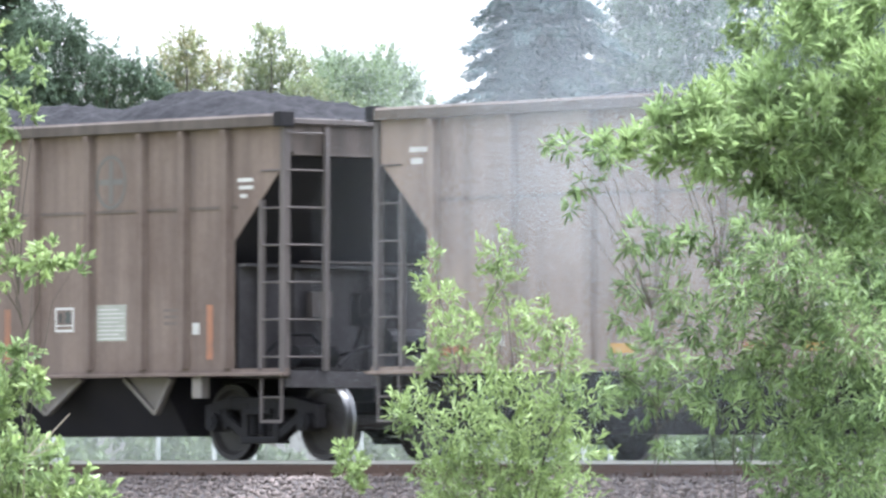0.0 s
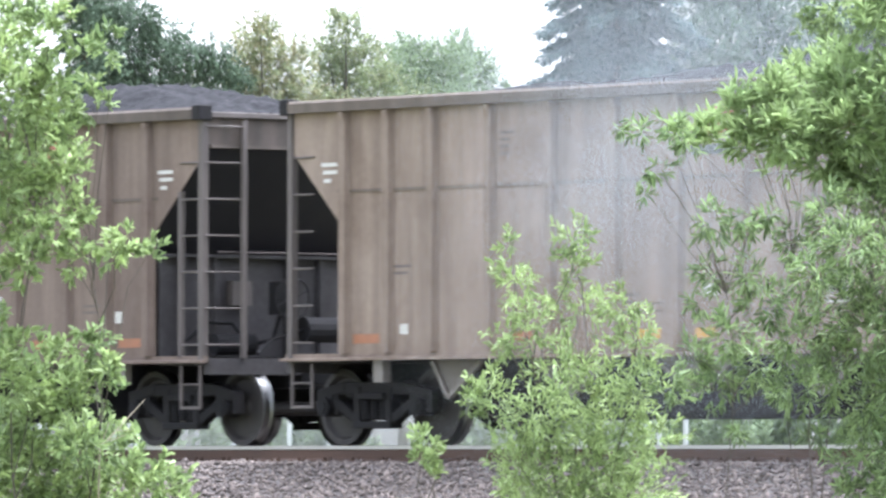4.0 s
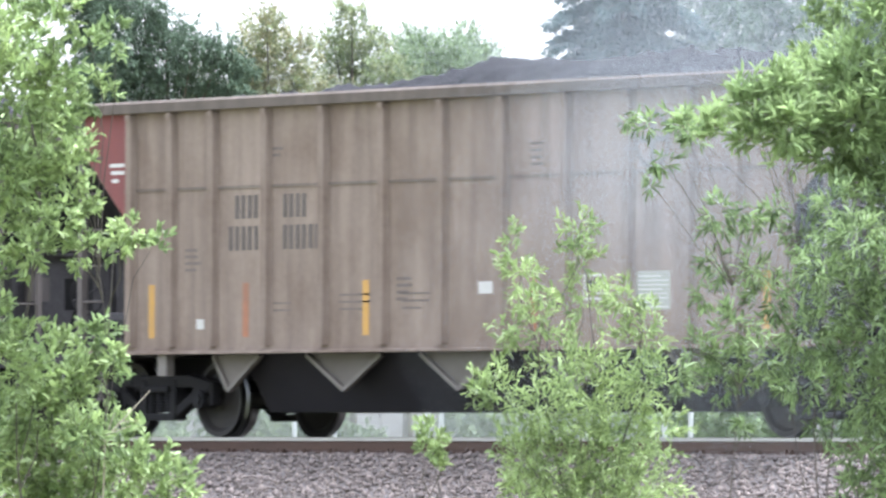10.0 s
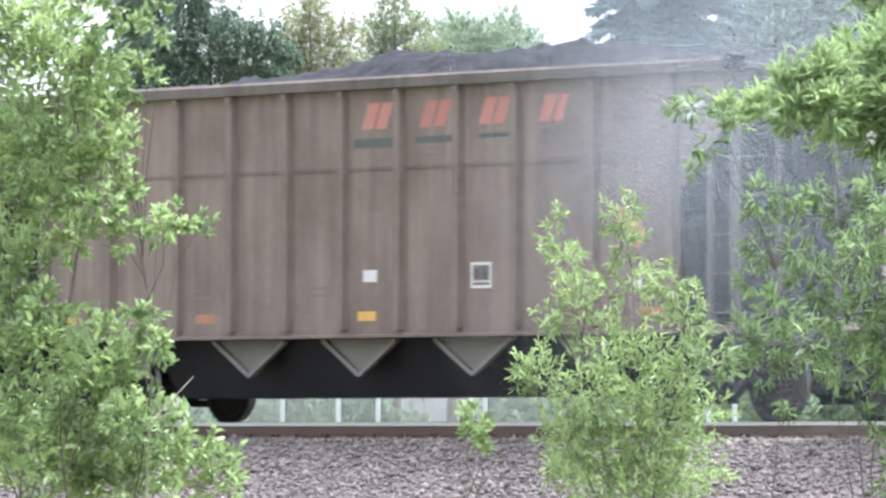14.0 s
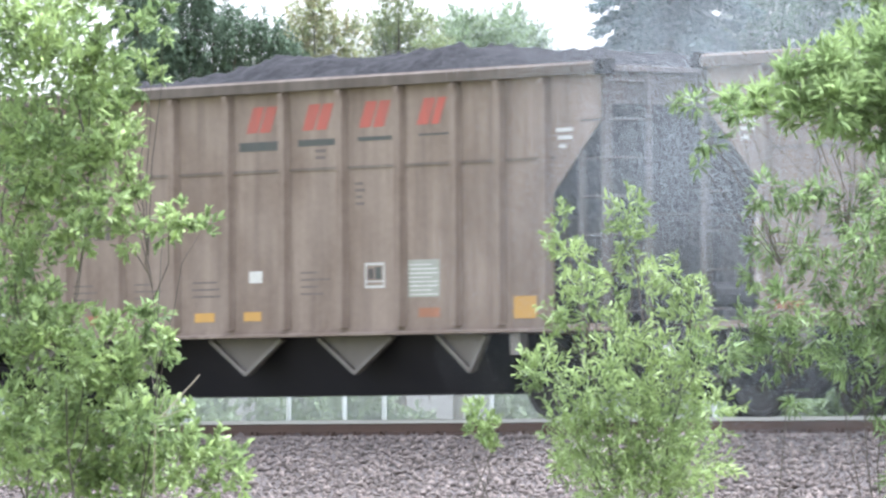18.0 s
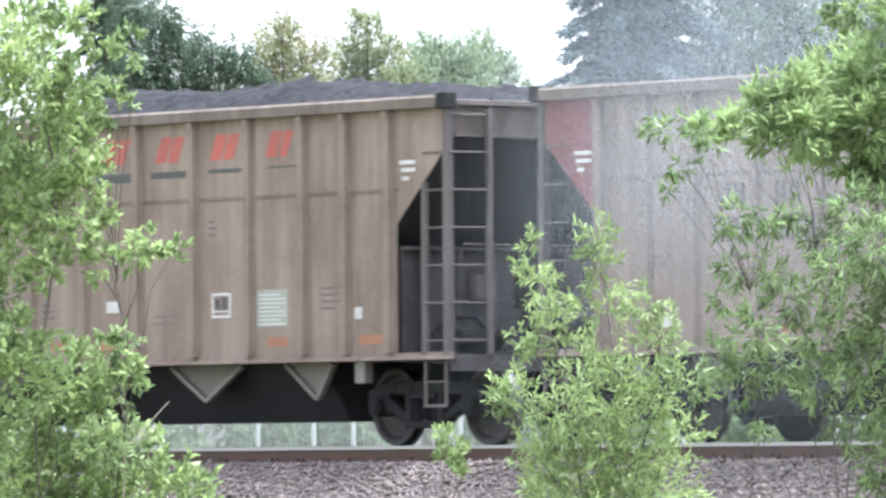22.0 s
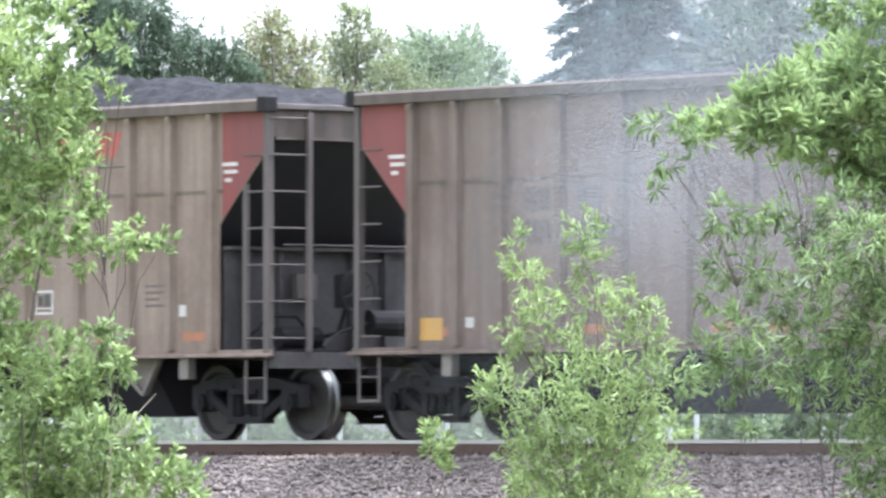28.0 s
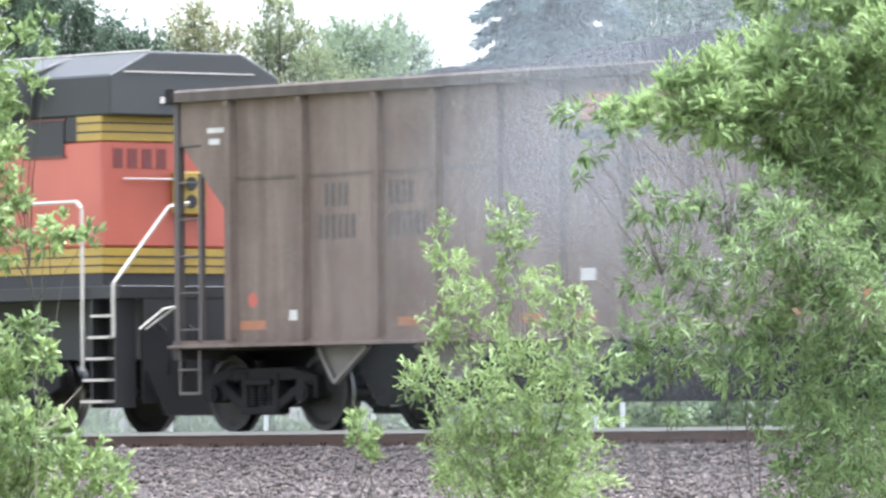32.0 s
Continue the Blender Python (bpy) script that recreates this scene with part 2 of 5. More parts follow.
LEAF_AIRY = leaf_mat("foliage_grey_green", (0.13, 0.18, 0.125), (0.085, 0.12, 0.088), 0.3, 0.3, 0.95)
# pale specks added to lighten the view as haze does
M_HAZE = leaf_mat("airborne_dust", (0.352, 0.38, 0.425), (0.325, 0.35, 0.39), 0.05, 0.5, 0.95)
LEAF_A = leaf_mat("foliage_reddish_green", (0.18, 0.225, 0.12), (0.225, 0.165, 0.105), 0.3, 0.4, 0.8, 0.7)
LEAF_B = leaf_mat("foliage_olive_green", (0.175, 0.23, 0.12), (0.205, 0.21, 0.12), 0.3, 0.4, 0.8)
LEAF_C = leaf_mat("foliage_pale_green", (0.19, 0.245, 0.145), (0.15, 0.20, 0.12), 0.28, 0.4)


# ---- mesh helpers ----
def box(bm, x0, x1, y0, y1, z0, z1):
    v = [bm.verts.new((x, y, z)) for x in (x0, x1) for y in (y0, y1) for z in (z0, z1)]
    for f in ((0, 1, 3, 2), (4, 6, 7, 5), (0, 4, 5, 1), (2, 3, 7, 6), (0, 2, 6, 4), (1, 5, 7, 3)):
        bm.faces.new([v[i] for i in f])


def plate(bm, pts, axis, a, b):
    """A flat outline of (p, q) pairs made solid along an axis, from a to b."""
    def at(p, q, r):
        return {"x": (r, p, q), "y": (p, r, q), "z": (p, q, r)}[axis]
    lo = [bm.verts.new(at(p, q, a)) for p, q in pts]
    hi = [bm.verts.new(at(p, q, b)) for p, q in pts]
    n = len(pts)
    bm.faces.new(lo[::-1])
    bm.faces.new(hi)
    for i in range(n):
        bm.faces.new((lo[i], lo[(i + 1) % n], hi[(i + 1) % n], hi[i]))


def rod(bm, p, q, r, n=8, r2=None):
    p, q = Vector(p), Vector(q)
    d = q - p
    if d.length < 1e-6:
        return
    t = d.to_track_quat("Z", "Y").to_matrix()
    r2 = r if r2 is None else r2
    rings = []
    for c, k in ((p, r), (q, r2)):
        rings.append([bm.verts.new(c + t @ Vector((k * math.cos(2 * math.pi * i / n), k * math.sin(2 * math.pi * i / n), 0))) for i in range(n)])
    for i in range(n):
        bm.faces.new((rings[0][i], rings[0][(i + 1) % n], rings[1][(i + 1) % n], rings[1][i]))
    bm.faces.new(rings[0][::-1])
    bm.faces.new(rings[1])


def tube(bm, pts, r, n=6):
    for a, b in zip(pts, pts[1:]):
        rod(bm, a, b, r, n)


def beam(bm, p, q, w, y0, y1):
    """A bar in the xz plane from p to q, w wide, between two values of y."""
    p, q = Vector(p), Vector(q)
    n = Vector((-(q - p).y, (q - p).x)).normalized() * w / 2
    plate(bm, [tuple(p - n), tuple(q - n), tuple(q + n), tuple(p + n)], "y", y0, y1)


def mesh_of(name, bm, material, soft=0.0):
    bmesh.ops.recalc_face_normals(bm, faces=bm.faces)
    if soft:
        bmesh.ops.bevel(bm, geom=bm.edges[:], offset=soft, segments=1, affect="EDGES", clamp_overlap=True)
    me = bpy.data.meshes.new(name)
    bm.to_mesh(me)
    bm.free()
    me.materials.append(material)
    return me


def part(name, bm, material, parent, label="", soft=0.0):
    ob = new(name, mesh_of(name, bm, material, soft))
    ob.parent = parent
    if label:
        ob["label"] = label
    return ob


def again(ob, m, parent=None):
    """Another part on the same mesh."""
    c = new(ob.name.split(".")[0], ob.data)
    c.parent, c.matrix_basis = parent or ob.parent, m
    if "label" in ob:
        c["label"] = ob["label"]
    return c


def smooth(ob):
    ob.data.shade_smooth()
    return ob


def empty(name):
    e = new(name)
    e.empty_display_size = 0.2
    return e


# ---- ground, track bed and rails ----
def sheet(name, profile, x0, x1, material, label, steps=1):
    """A strip along the track with a cross-section of (y, z) pairs."""
    xs = [x0 + (x1 - x0) * i / steps for i in range(steps + 1)]
    vs = [(x, y, z) for x in xs for y, z in profile]
    n = len(profile)
    fs = [(i * n + j, (i + 1) * n + j, (i + 1) * n + j + 1, i * n + j + 1) for i in range(steps) for j in range(n - 1)]
    me = bpy.data.meshes.new(name)
    me.from_pydata(vs, [], fs)
    me.materials.append(material)
    me.validate()
    return tagged(new(name, me), label, name.replace("_", " "), kind="structure")


ground = sheet("ground", [(-2500, -2.0), (-30, -2.0), (-9, -1.9), (-4.6, -1.5), (4, -0.9), (9, -0.75), (30, -0.7), (2500, -0.7)],
               -2500, 2500, M_GROUND, "rough grassy ground beside the railway", 40)
bed = sheet("track_bed", [(-4.7, -1.49), (-1.95, -0.235), (1.95, -0.235), (3.6, -0.9)], -700, 620, M_BED,
            "grey-brown crushed stone track bed", 60)

HEAD = [(-0.037, -0.045), (0.037, -0.045), (0.037, -0.006), (0.03, 0.0), (-0.03, 0.0), (-0.037, -0.006)]
BASE = [(-0.075, -0.186), (0.075, -0.186), (0.075, -0.174), (0.012, -0.15), (0.012, -0.05), (0.036, -0.045), (-0.036, -0.045), (-0.012, -0.05), (-0.012, -0.15), (-0.075, -0.174)]
for side in (-1, 1):
    rail = tagged(empty("rail"), "rusty steel rail with a polished running head", "rail", "rails", "structure")
    rail.location = (0, side * 0.755, 0)
    bm = bmesh.new()
    plate(bm, BASE, "x", -700, 620)
    part("rail_web", bm, M_RUST, rail)
    bm = bmesh.new()
    plate(bm, [(p, q + 0.001) for p, q in HEAD], "x", -700, 620)
    part("rail_head", bm, M_RAILTOP, rail, "polished steel running head")

bm = bmesh.new()
box(bm, -0.115, 0.115, -1.3, 1.3, -0.36, -0.19)
tie0 = new("sleeper", mesh_of("sleeper", bm, M_TIE, 0.008))
tagged(tie0, "weathered tarred timber sleeper under the rails", "sleeper", "sleepers under the track")
tie0.location = (-24.8, 0, 0)
bm = bmesh.new()
box(bm, -0.1, 0.1, -0.93, -0.58, -0.19, -0.172)
for x in (-0.05, 0.05):
    box(bm, x - 0.015, x + 0.015, -0.865, -0.83, -0.172, -0.14)
PLATE = mesh_of("tie_plate", bm, M_RUST)
o = new("tie_plate", PLATE)
o.parent = tie0
for i in range(1, 96):
    c = tie0.copy()
    scene.collection.objects.link(c)
    c.location = (-24.8 + 0.52 * i + random.uniform(-0.02, 0.02), random.uniform(-0.03, 0.03), 0)
    c.rotation_euler = (0, 0, random.uniform(-0.012, 0.012))
    if 20 < i < 80:
        o = new("tie_plate", PLATE)
        o.parent = c


def from_arrays(name, verts, faces, material):
    """A mesh of equal-sided faces from arrays."""
    me = bpy.data.meshes.new(name)
    k = faces.shape[1]
    me.vertices.add(len(verts))
    me.vertices.foreach_set("co", verts.astype(np.float32).ravel())
    me.loops.add(faces.size)
    me.loops.foreach_set("vertex_index", faces.astype(np.int32).ravel())
    me.polygons.add(len(faces))
    me.polygons.foreach_set("loop_start", np.arange(0, faces.size, k, dtype=np.int32))
    me.update(calc_edges=True)
    me.materials.append(material)
    return me


def stones(x0, x1, y0, y1, step, seed):
    """Crushed stones laid over the shoulder of the track bed."""
    rng = np.random.default_rng(seed)
    nx, ny = int((x1 - x0) / step), int((y1 - y0) / step)
    gx, gy = np.meshgrid(np.linspace(x0, x1, nx), np.linspace(y0, y1, ny))
    c = np.stack([gx.ravel(), gy.ravel()], 1) + rng.uniform(-0.5, 0.5, (nx * ny, 2)) * step
    z = np.interp(c[:, 1], [-4.7, -1.95, 0], [-1.49, -0.235, -0.235])
    n = len(c)
    size = step * rng.uniform(0.4, 1.0, n) * np.where(rng.random(n) < 0.06, 1.5, 1.0)
    unit = np.array([[1, 0, 0], [-1, 0, 0], [0, 1, 0], [0, -1, 0], [0, 0, 1], [0, 0, -1]], float)
    v = unit[None] * rng.uniform(0.55, 1.15, (n, 6, 1)) + rng.uniform(-0.3, 0.3, (n, 6, 3))
    v *= (size[:, None] * rng.uniform(0.6, 1.25, (n, 3)))[:, None, :]
    a = rng.uniform(0, 6.28, n)
    ca, sa = np.cos(a)[:, None], np.sin(a)[:, None]
    v = np.stack([v[..., 0] * ca - v[..., 1] * sa, v[..., 0] * sa + v[..., 1] * ca, v[..., 2] * 0.75], -1)
    v += np.stack([c[:, 0], c[:, 1], z + size * rng.uniform(-0.1, 0.45, n)], 1)[:, None]
    tri = np.array([[0, 2, 4], [2, 1, 4], [1, 3, 4], [3, 0, 4], [2, 0, 5], [1, 2, 5], [3, 1, 5], [0, 3, 5]])
    f = (tri[None] + 6 * np.arange(n)[:, None, None]).reshape(-1, 3)
    return v.reshape(-1, 3), f


v, f = stones(-17, 17, -4.7, -0.9, 0.056, 3)
gravel = new("ballast_gravel", from_arrays("ballast_gravel", v, f, M_STONE))
tagged(gravel, "loose grey-brown crushed stone ballast beside the rail", "ballast", kind="stuff")

# ---- chain-link fence behind the track ----
FENCE_Y = 16.0
fence = tagged(empty("chain_link_fence"), "galvanised chain-link fence behind the railway track", "fence", kind="structure")
fence.location = (0, FENCE_Y, -0.74)
bm = bmesh.new()
rod(bm, (0, 0, 0), (0, 0, 1.56), 0.04, 10)
rod(bm, (0, 0, 1.56), (0, 0, 1.6), 0.045, 10, 0.01)
post = part("fence_post", bm, M_ZINC, fence)
FIRST, LAST = -42.3, -13.25
post.location = (-26.85, 0, 0)
for x in (-42.3, -39.7, -37.1, -34.5, -31.9, -29.3, -26.67, -24.14, -22.71, -21.71, -19.41, -19.07, -16.7, -13.84, -13.25):
    again(post, pose(x, 0, 0))
bm = bmesh.new()
for z in (0.12, 1.5):
    rod(bm, (FIRST, 0.045, z), (LAST, 0.045, z), 0.02, 6)
part("fence_rail", bm, M_ZINC, fence)
x0, x1, h, s = FIRST, LAST - 1.42, 1.42, 0.07
vs, fs = [], []
n = int((x1 - x0 + h) / s)
for k in range(n):
    for d in (1, -1):
        a = x0 + k * s - (h if d > 0 else 0)
        b = a + h * d if d > 0 else a - h
        w = 0.007
        i = len(vs)
        y = 0.055 + 0.006 * d
        vs += [(a - w, y, 0.08), (a + w, y, 0.08), (b + w, y, 0.08 + h), (b - w, y, 0.08 + h)]
        fs.append((i, i + 1, i + 2, i + 3))
wire = new("wire_mesh", from_arrays("wire_mesh", np.array(vs), np.array(fs), M_ZINC))
wire.parent = fence
wire["kind"] = "stuff"


# ---- the coal train ----
L_CAR = 16.18
RIBS = {"a": (0.0, 1.12, 2.27, 3.39, 4.46, 5.29, 6.13), "b": (0.0, 1.1, 2.22, 3.31, 4.73, 6.13), "c": ()}
PAINTED = {}


def painted(ob, coat=1):
    PAINTED[ob.name] = coat
    return ob


def lathe(bm, profile, n=28, y0=0.0, mats=None):
    rings = [[bm.verts.new((r * math.cos(2 * math.pi * i / n), y0 + y, r * math.sin(2 * math.pi * i / n))) for i in range(n)] for r, y in profile]
    for k, (a, b) in enumerate(zip(rings, rings[1:])):
        for i in range(n):
            f = bm.faces.new((a[i], a[(i + 1) % n], b[(i + 1) % n], b[i]))
            if mats:
                f.material_index = mats[k]
    bm.faces.new(rings[0][::-1])
    bm.faces.new(rings[-1])


def wheelset_mesh(r=0.457):
    bm = bmesh.new()
    prof = [(0.075, -0.84), (0.075, -0.80), (0.11, -0.80), (0.13, -0.775), (0.35, -0.765), (0.395, -0.822), (r - 0.002, -0.822), (r, -0.82), (r + 0.003, -0.73), (r + 0.026, -0.715), (r + 0.026, -0.69), (0.395, -0.685),
            (0.35, -0.72), (0.13, -0.69), (0.085, -0.66)]
    mats = [0, 0, 0, 0, 0, 0, 1, 1, 1, 1, 0, 0, 0, 0]
    prof2 = [(a, -b) for a, b in prof[::-1]]
    lathe(bm, prof + prof2, 28, 0, mats + [0] + mats[::-1])
    me = mesh_of("wheelset", bm, M_WHEEL)
    me.materials.append(M_TREAD)
    return me


WHEELSET = wheelset_mesh()


def side_frame_mesh():
    """One cast side frame of a freight truck, centred on its spring nest."""
    bm = bmesh.new()
    y0, y1 = -0.07, 0.07
    beam(bm, (-0.62, 0.68), (0.62, 0.68), 0.15, y0, y1)
    for s in (-1, 1):
        beam(bm, (s * 0.55, 0.70), (s * 1.06, 0.60), 0.13, y0 - 0.01, y1 + 0.01)
        beam(bm, (s * 0.82, 0.56), (s * 0.30, 0.28), 0.12, y0, y1)
        box(bm, s * 0.30 - 0.06, s * 0.30 + 0.06, y0 - 0.02, y1 + 0.02, 0.24, 0.70)
        box(bm, s * 0.72 - 0.04, s * 0.72 + 0.04, y0, y1, 0.36, 0.64)
        box(bm, s * 1.06 - 0.04, s * 1.06 + 0.04, y0, y1, 0.38, 0.66)
    box(bm, -0.36, 0.36, y0 - 0.03, y1 + 0.03, 0.2, 0.29)
    return mesh_of("side_frame", bm, M_GRIME, 0.012)


def spring_mesh():
    """One coil spring, its turns as ridges."""
    bm = bmesh.new()
    prof = []
    for k in range(7):
        prof += [(0.055, 0.30 + 0.035 * k), (0.072, 0.31 + 0.035 * k), (0.072, 0.325 + 0.035 * k)]
    rings = [[bm.verts.new((r * math.cos(2 * math.pi * i / 10), -0.02 + r * math.sin(2 * math.pi * i / 10), z)) for i in range(10)] for r, z in prof]
    for p, q in zip(rings, rings[1:]):
        for i in range(10):
            bm.faces.new((p[i], p[(i + 1) % 10], q[(i + 1) % 10], q[i]))
    return mesh_of("spring", bm, M_GRIME)


def end_block_mesh():
    bm = bmesh.new()
    box(bm, -0.27, 0.27, -0.14, 0.1, 0.545, 0.62)
    return mesh_of("bolster_end", bm, M_GRIME, 0.01)


def bearing_mesh():
    bm = bmesh.new()
    rod(bm, (0, -0.14, 0.457), (0, 0.1, 0.457), 0.115, 14)
    rod(bm, (0, -0.16, 0.457), (0, -0.14, 0.457), 0.07, 10)
    box(bm, -0.12, 0.12, -0.09, 0.09, 0.55, 0.6)
    return mesh_of("bearing", bm, M_GRIME)


FRAME, SPRING, BLOCK, BEARING = side_frame_mesh(), spring_mesh(), end_block_mesh(), bearing_mesh()


def truck(parent, x, name="truck"):
    t = empty(name)
    t.parent, t.location = parent, (x, 0, 0)
    for s in (-1, 1):
        o = new("side_frame", FRAME)
        o.parent, o.location, o.rotation_euler = t, (0, s * 1.0, 0), (0, 0, 0 if s < 0 else math.pi)
        o = new("bolster_end", BLOCK)
        o.parent, o.location, o.rotation_euler = t, (0, s * 1.0, 0), (0, 0, 0 if s < 0 else math.pi)
        for a in (-0.17, 0.0, 0.17):
            o = new("spring", SPRING)
            o.parent, o.location, o.rotation_euler = t, (a, s * 1.0, 0), (0, 0, 0 if s < 0 else math.pi)
        for a in (-0.89, 0.89):
            o = new("bearing", BEARING)
            o.parent, o.location, o.rotation_euler = t, (a, s * 1.0, 0), (0, 0, 0 if s < 0 else math.pi)
    for a in (-0.89, 0.89):
        o = new("wheelset", WHEELSET)
        o.parent, o.location = t, (a, 0, 0.457)
    bm = bmesh.new()
    box(bm, -0.2, 0.2, -0.95, 0.95, 0.5, 0.72)
    rod(bm, (0, 0, 0.7), (0, 0, 0.8), 0.2, 16)
    for s in (-1, 1):
        box(bm, s * 0.36 - 0.03, s * 0.36 + 0.03, -0.85, 0.85, 0.36, 0.44)
    part("bolster", bm, M_GRIME, t)
    return t


def ladder(car, pts_a, pts_b, zs, name="ladder"):
    bm = bmesh.new()
    rod(bm, (*pts_a, 0), (*pts_b, 0), 0.013, 6)
    rung = part("rung", bm, M_POST, car)
    rung.location = (0, 0, zs[0])
    for z in zs[1:]:
        again(rung, pose(0, 0, z))


def coal_mesh(seed):
    rng = np.random.default_rng(seed)
    nu, nv = 200, 30
    ph = rng.uniform(0, 6, 4)
    u = np.linspace(-6.95, 6.95, nu + 1)[:, None]
    y = np.linspace(-1.42, 1.42, nv + 1)[None, :]
    edge = np.clip((6.98 - u) / 2.6, 0, 1) ** 0.65 * np.clip((u + 6.7) / 9.0, 0, 1) ** 0.9
    cross = np.clip((1.42 - np.abs(y)) / 0.75, 0, 1) ** 0.8
    top = 0.40 + 0.06 * np.sin(u * 0.8 + ph[0]) + 0.05 * np.sin(u * 1.9 + ph[1])
    z = 4.0 + top * edge * cross
    vs = []
    for i in range(nu + 1):
        for j in range(nv + 1):
            a, b = float(u[i, 0]), float(y[0, j])
            lump = 0.07 * noise.noise((a * 2.0, b * 2.0, seed * 3.1)) + 0.075 * noise.noise((a * 5.5, b * 5.5, seed)) + 0.06 * max(0.0, noise.noise((a * 12, b * 12, seed * 1.7)))
            vs.append((a, b, max(3.97, float(z[i, j]) + lump)))
    m = nv + 1
    fs = np.array([(i * m + j, (i + 1) * m + j, (i + 1) * m + j + 1, i * m + j + 1) for i in range(nu) for j in range(nv)])
    return from_arrays("coal_load", np.array(vs), fs, M_COAL)


COAL = [coal_mesh(s) for s in (1, 2, 3, 4)]


def rib_mesh(kind):
    bm = bmesh.new()
    w = 0.072
    plate(bm, [(-w, -1.512), (w, -1.512), (w * 0.75, -1.60), (-w * 0.75, -1.60)], "z", 1.09, 3.86)
    plate(bm, [(-w * 0.8, -1.512), (w * 0.8, -1.512), (w * 0.6, -1.62), (-w * 0.6, -1.62)], "z", 3.86, 3.93)
    if kind == "b":
        return mesh_of("rib", bm, PAINT["tan"])
    n0 = len(bm.faces)
    comb = [(-w, 1.12)]
    for k in range(21):
        z = 1.16 + 0.13 * k
        comb += [(-w - 0.008, z), (-w - 0.05, z), (-w - 0.05, z + 0.05), (-w - 0.008, z + 0.05)]
    comb += [(-w, 3.84)]
    plate(bm, comb, "y", -1.5165, -1.5125)
    bm.faces.ensure_lookup_table()
    for f in bm.faces[n0:]:
        f.material_index = 1
    me = mesh_of("rib", bm, PAINT["tan"])
    me.materials.append(M_BOLT)
    return me


RIB = {k: rib_mesh(k) for k in "ab"}
SIDE = [(-6.24, 1.08), (6.24, 1.08), (6.24, 2.60), (7.20, 3.50), (7.24, 3.945), (-7.24, 3.945), (-7.20, 3.50), (-6.24, 2.60)]


def hopper_car(kind):
    """An open-top coal hopper car: kind a and b have outside ribs at two spacings, c is smooth-sided."""
    car = empty("hopper_car")
    RB = 5.8 if kind == "b" else 5.52
    for s in (-1, 1):
        turn = pose(0, 0, 0, 0, 0, 0 if s < 0 else 180)
        bm = bmesh.new()
        plate(bm, SIDE, "y", -1.512, -1.50)
        o = painted(part("side_sheet", bm, PAINT["tan"], car))
        o.matrix_basis = turn
        bm = bmesh.new()
        plate(bm, [(-1.63, 3.945), (-1.44, 3.945), (-1.44, 4.07), (-1.60, 4.09), (-1.63, 4.06)], "x", -7.29, 7.29)
        o = painted(part("top_chord", bm, PAINT["tan"], car), 3)
        o.matrix_basis = turn
        bm = bmesh.new()
        plate(bm, [(-1.50, 1.0), (-1.62, 1.0), (-1.62, 1.03), (-1.53, 1.04), (-1.53, 1.085), (-1.50, 1.085)], "x", -7.3, 7.3)
        o = painted(part("side_sill", bm, PAINT["tan"], car))
        o.matrix_basis = turn
        if kind != "c":
            bm = bmesh.new()
            box(bm, -6.3, 6.3, -1.526, -1.5125, 2.985, 3.02)
            o = painted(part("seam_strip", bm, PAINT["tan"], car), 2)
            o.matrix_basis = turn
        else:
            bm = bmesh.new()
            box(bm, -7.2, 7.2, -1.53, -1.5125, 3.60, 3.63)
            o = painted(part("seam_strip", bm, PAINT["tan"], car))
            o.matrix_basis = turn
        for r in RIBS[kind]:
            for q in ((r,) if r == 0 else (r, -r)):
                o = painted(new("rib", RIB[kind]))
                o.parent, o.matrix_basis = car, turn @ pose(q, 0, 0)
        # corner posts, ladder stiles and rungs
        for e in (-1, 1):
            bm = bmesh.new()
            box(bm, e * 7.2 - 0.045, e * 7.2 + 0.045, s * 1.5 - 0.05, s * 1.5 + 0.05, 0.98, 3.944)
            part("corner_post", bm, M_POST, car, "", 0.006)
            if e * s < 0 or kind == "b":
                bm = bmesh.new()
                box(bm, e * 6.76 - 0.03, e * 6.76 + 0.03, s * 1.5 - 0.03, s * 1.5 + 0.03, 1.06, 3.08)
                part("ladder_stile", bm, M_POST, car)
            if s > 0 and e < 0:
                continue
            ladder(car, (e * 6.76, s * 1.52), (e * 7.2, s * 1.52), [1.22 + 0.44 * k for k in range(6)] + [0.74])
            bm = bmesh.new()
            iron = [(6.77, 0.979), (6.77, 0.44), (7.19, 0.44), (7.19, 0.979), (7.155, 0.979), (7.155, 0.475), (6.805, 0.475), (6.805, 0.979)]
            plate(bm, [(e * p, q) for p, q in iron], "y", s * 1.52 - 0.012, s * 1.52 + 0.012)
            part("stirrup", bm, M_POST, car, "hanging step irons")

        # discharge chutes
        for k, u in enumerate((-4.45, -2.17, 0.02, 2.2, 4.42)):
            w1, w2 = (0.72, 0.72) if abs(u) < 3 else ((0.3, 0.62) if u < 0 else (0.62, 0.3))
            bm = bmesh.new()
            plate(bm, [(u - w1, 0.995), (u, 0.56), (u + w2, 0.995)], "y", s * 1.28, s * 1.22)
            c = part("discharge_chute", bm, M_MAROON if kind == "c" else M_CHUTE, car)
            bm = bmesh.new()
            y0, y1 = s * 1.33, s * 1.27
            beam(bm, (u - w1, 0.98), (u, 0.56), 0.05, min(y0, y1), max(y0, y1))
            beam(bm, (u, 0.56), (u + w2, 0.98), 0.05, min(y0, y1), max(y0, y1))
            part("chute_rim", bm, M_MAROON if kind == "c" else M_RIM, c)
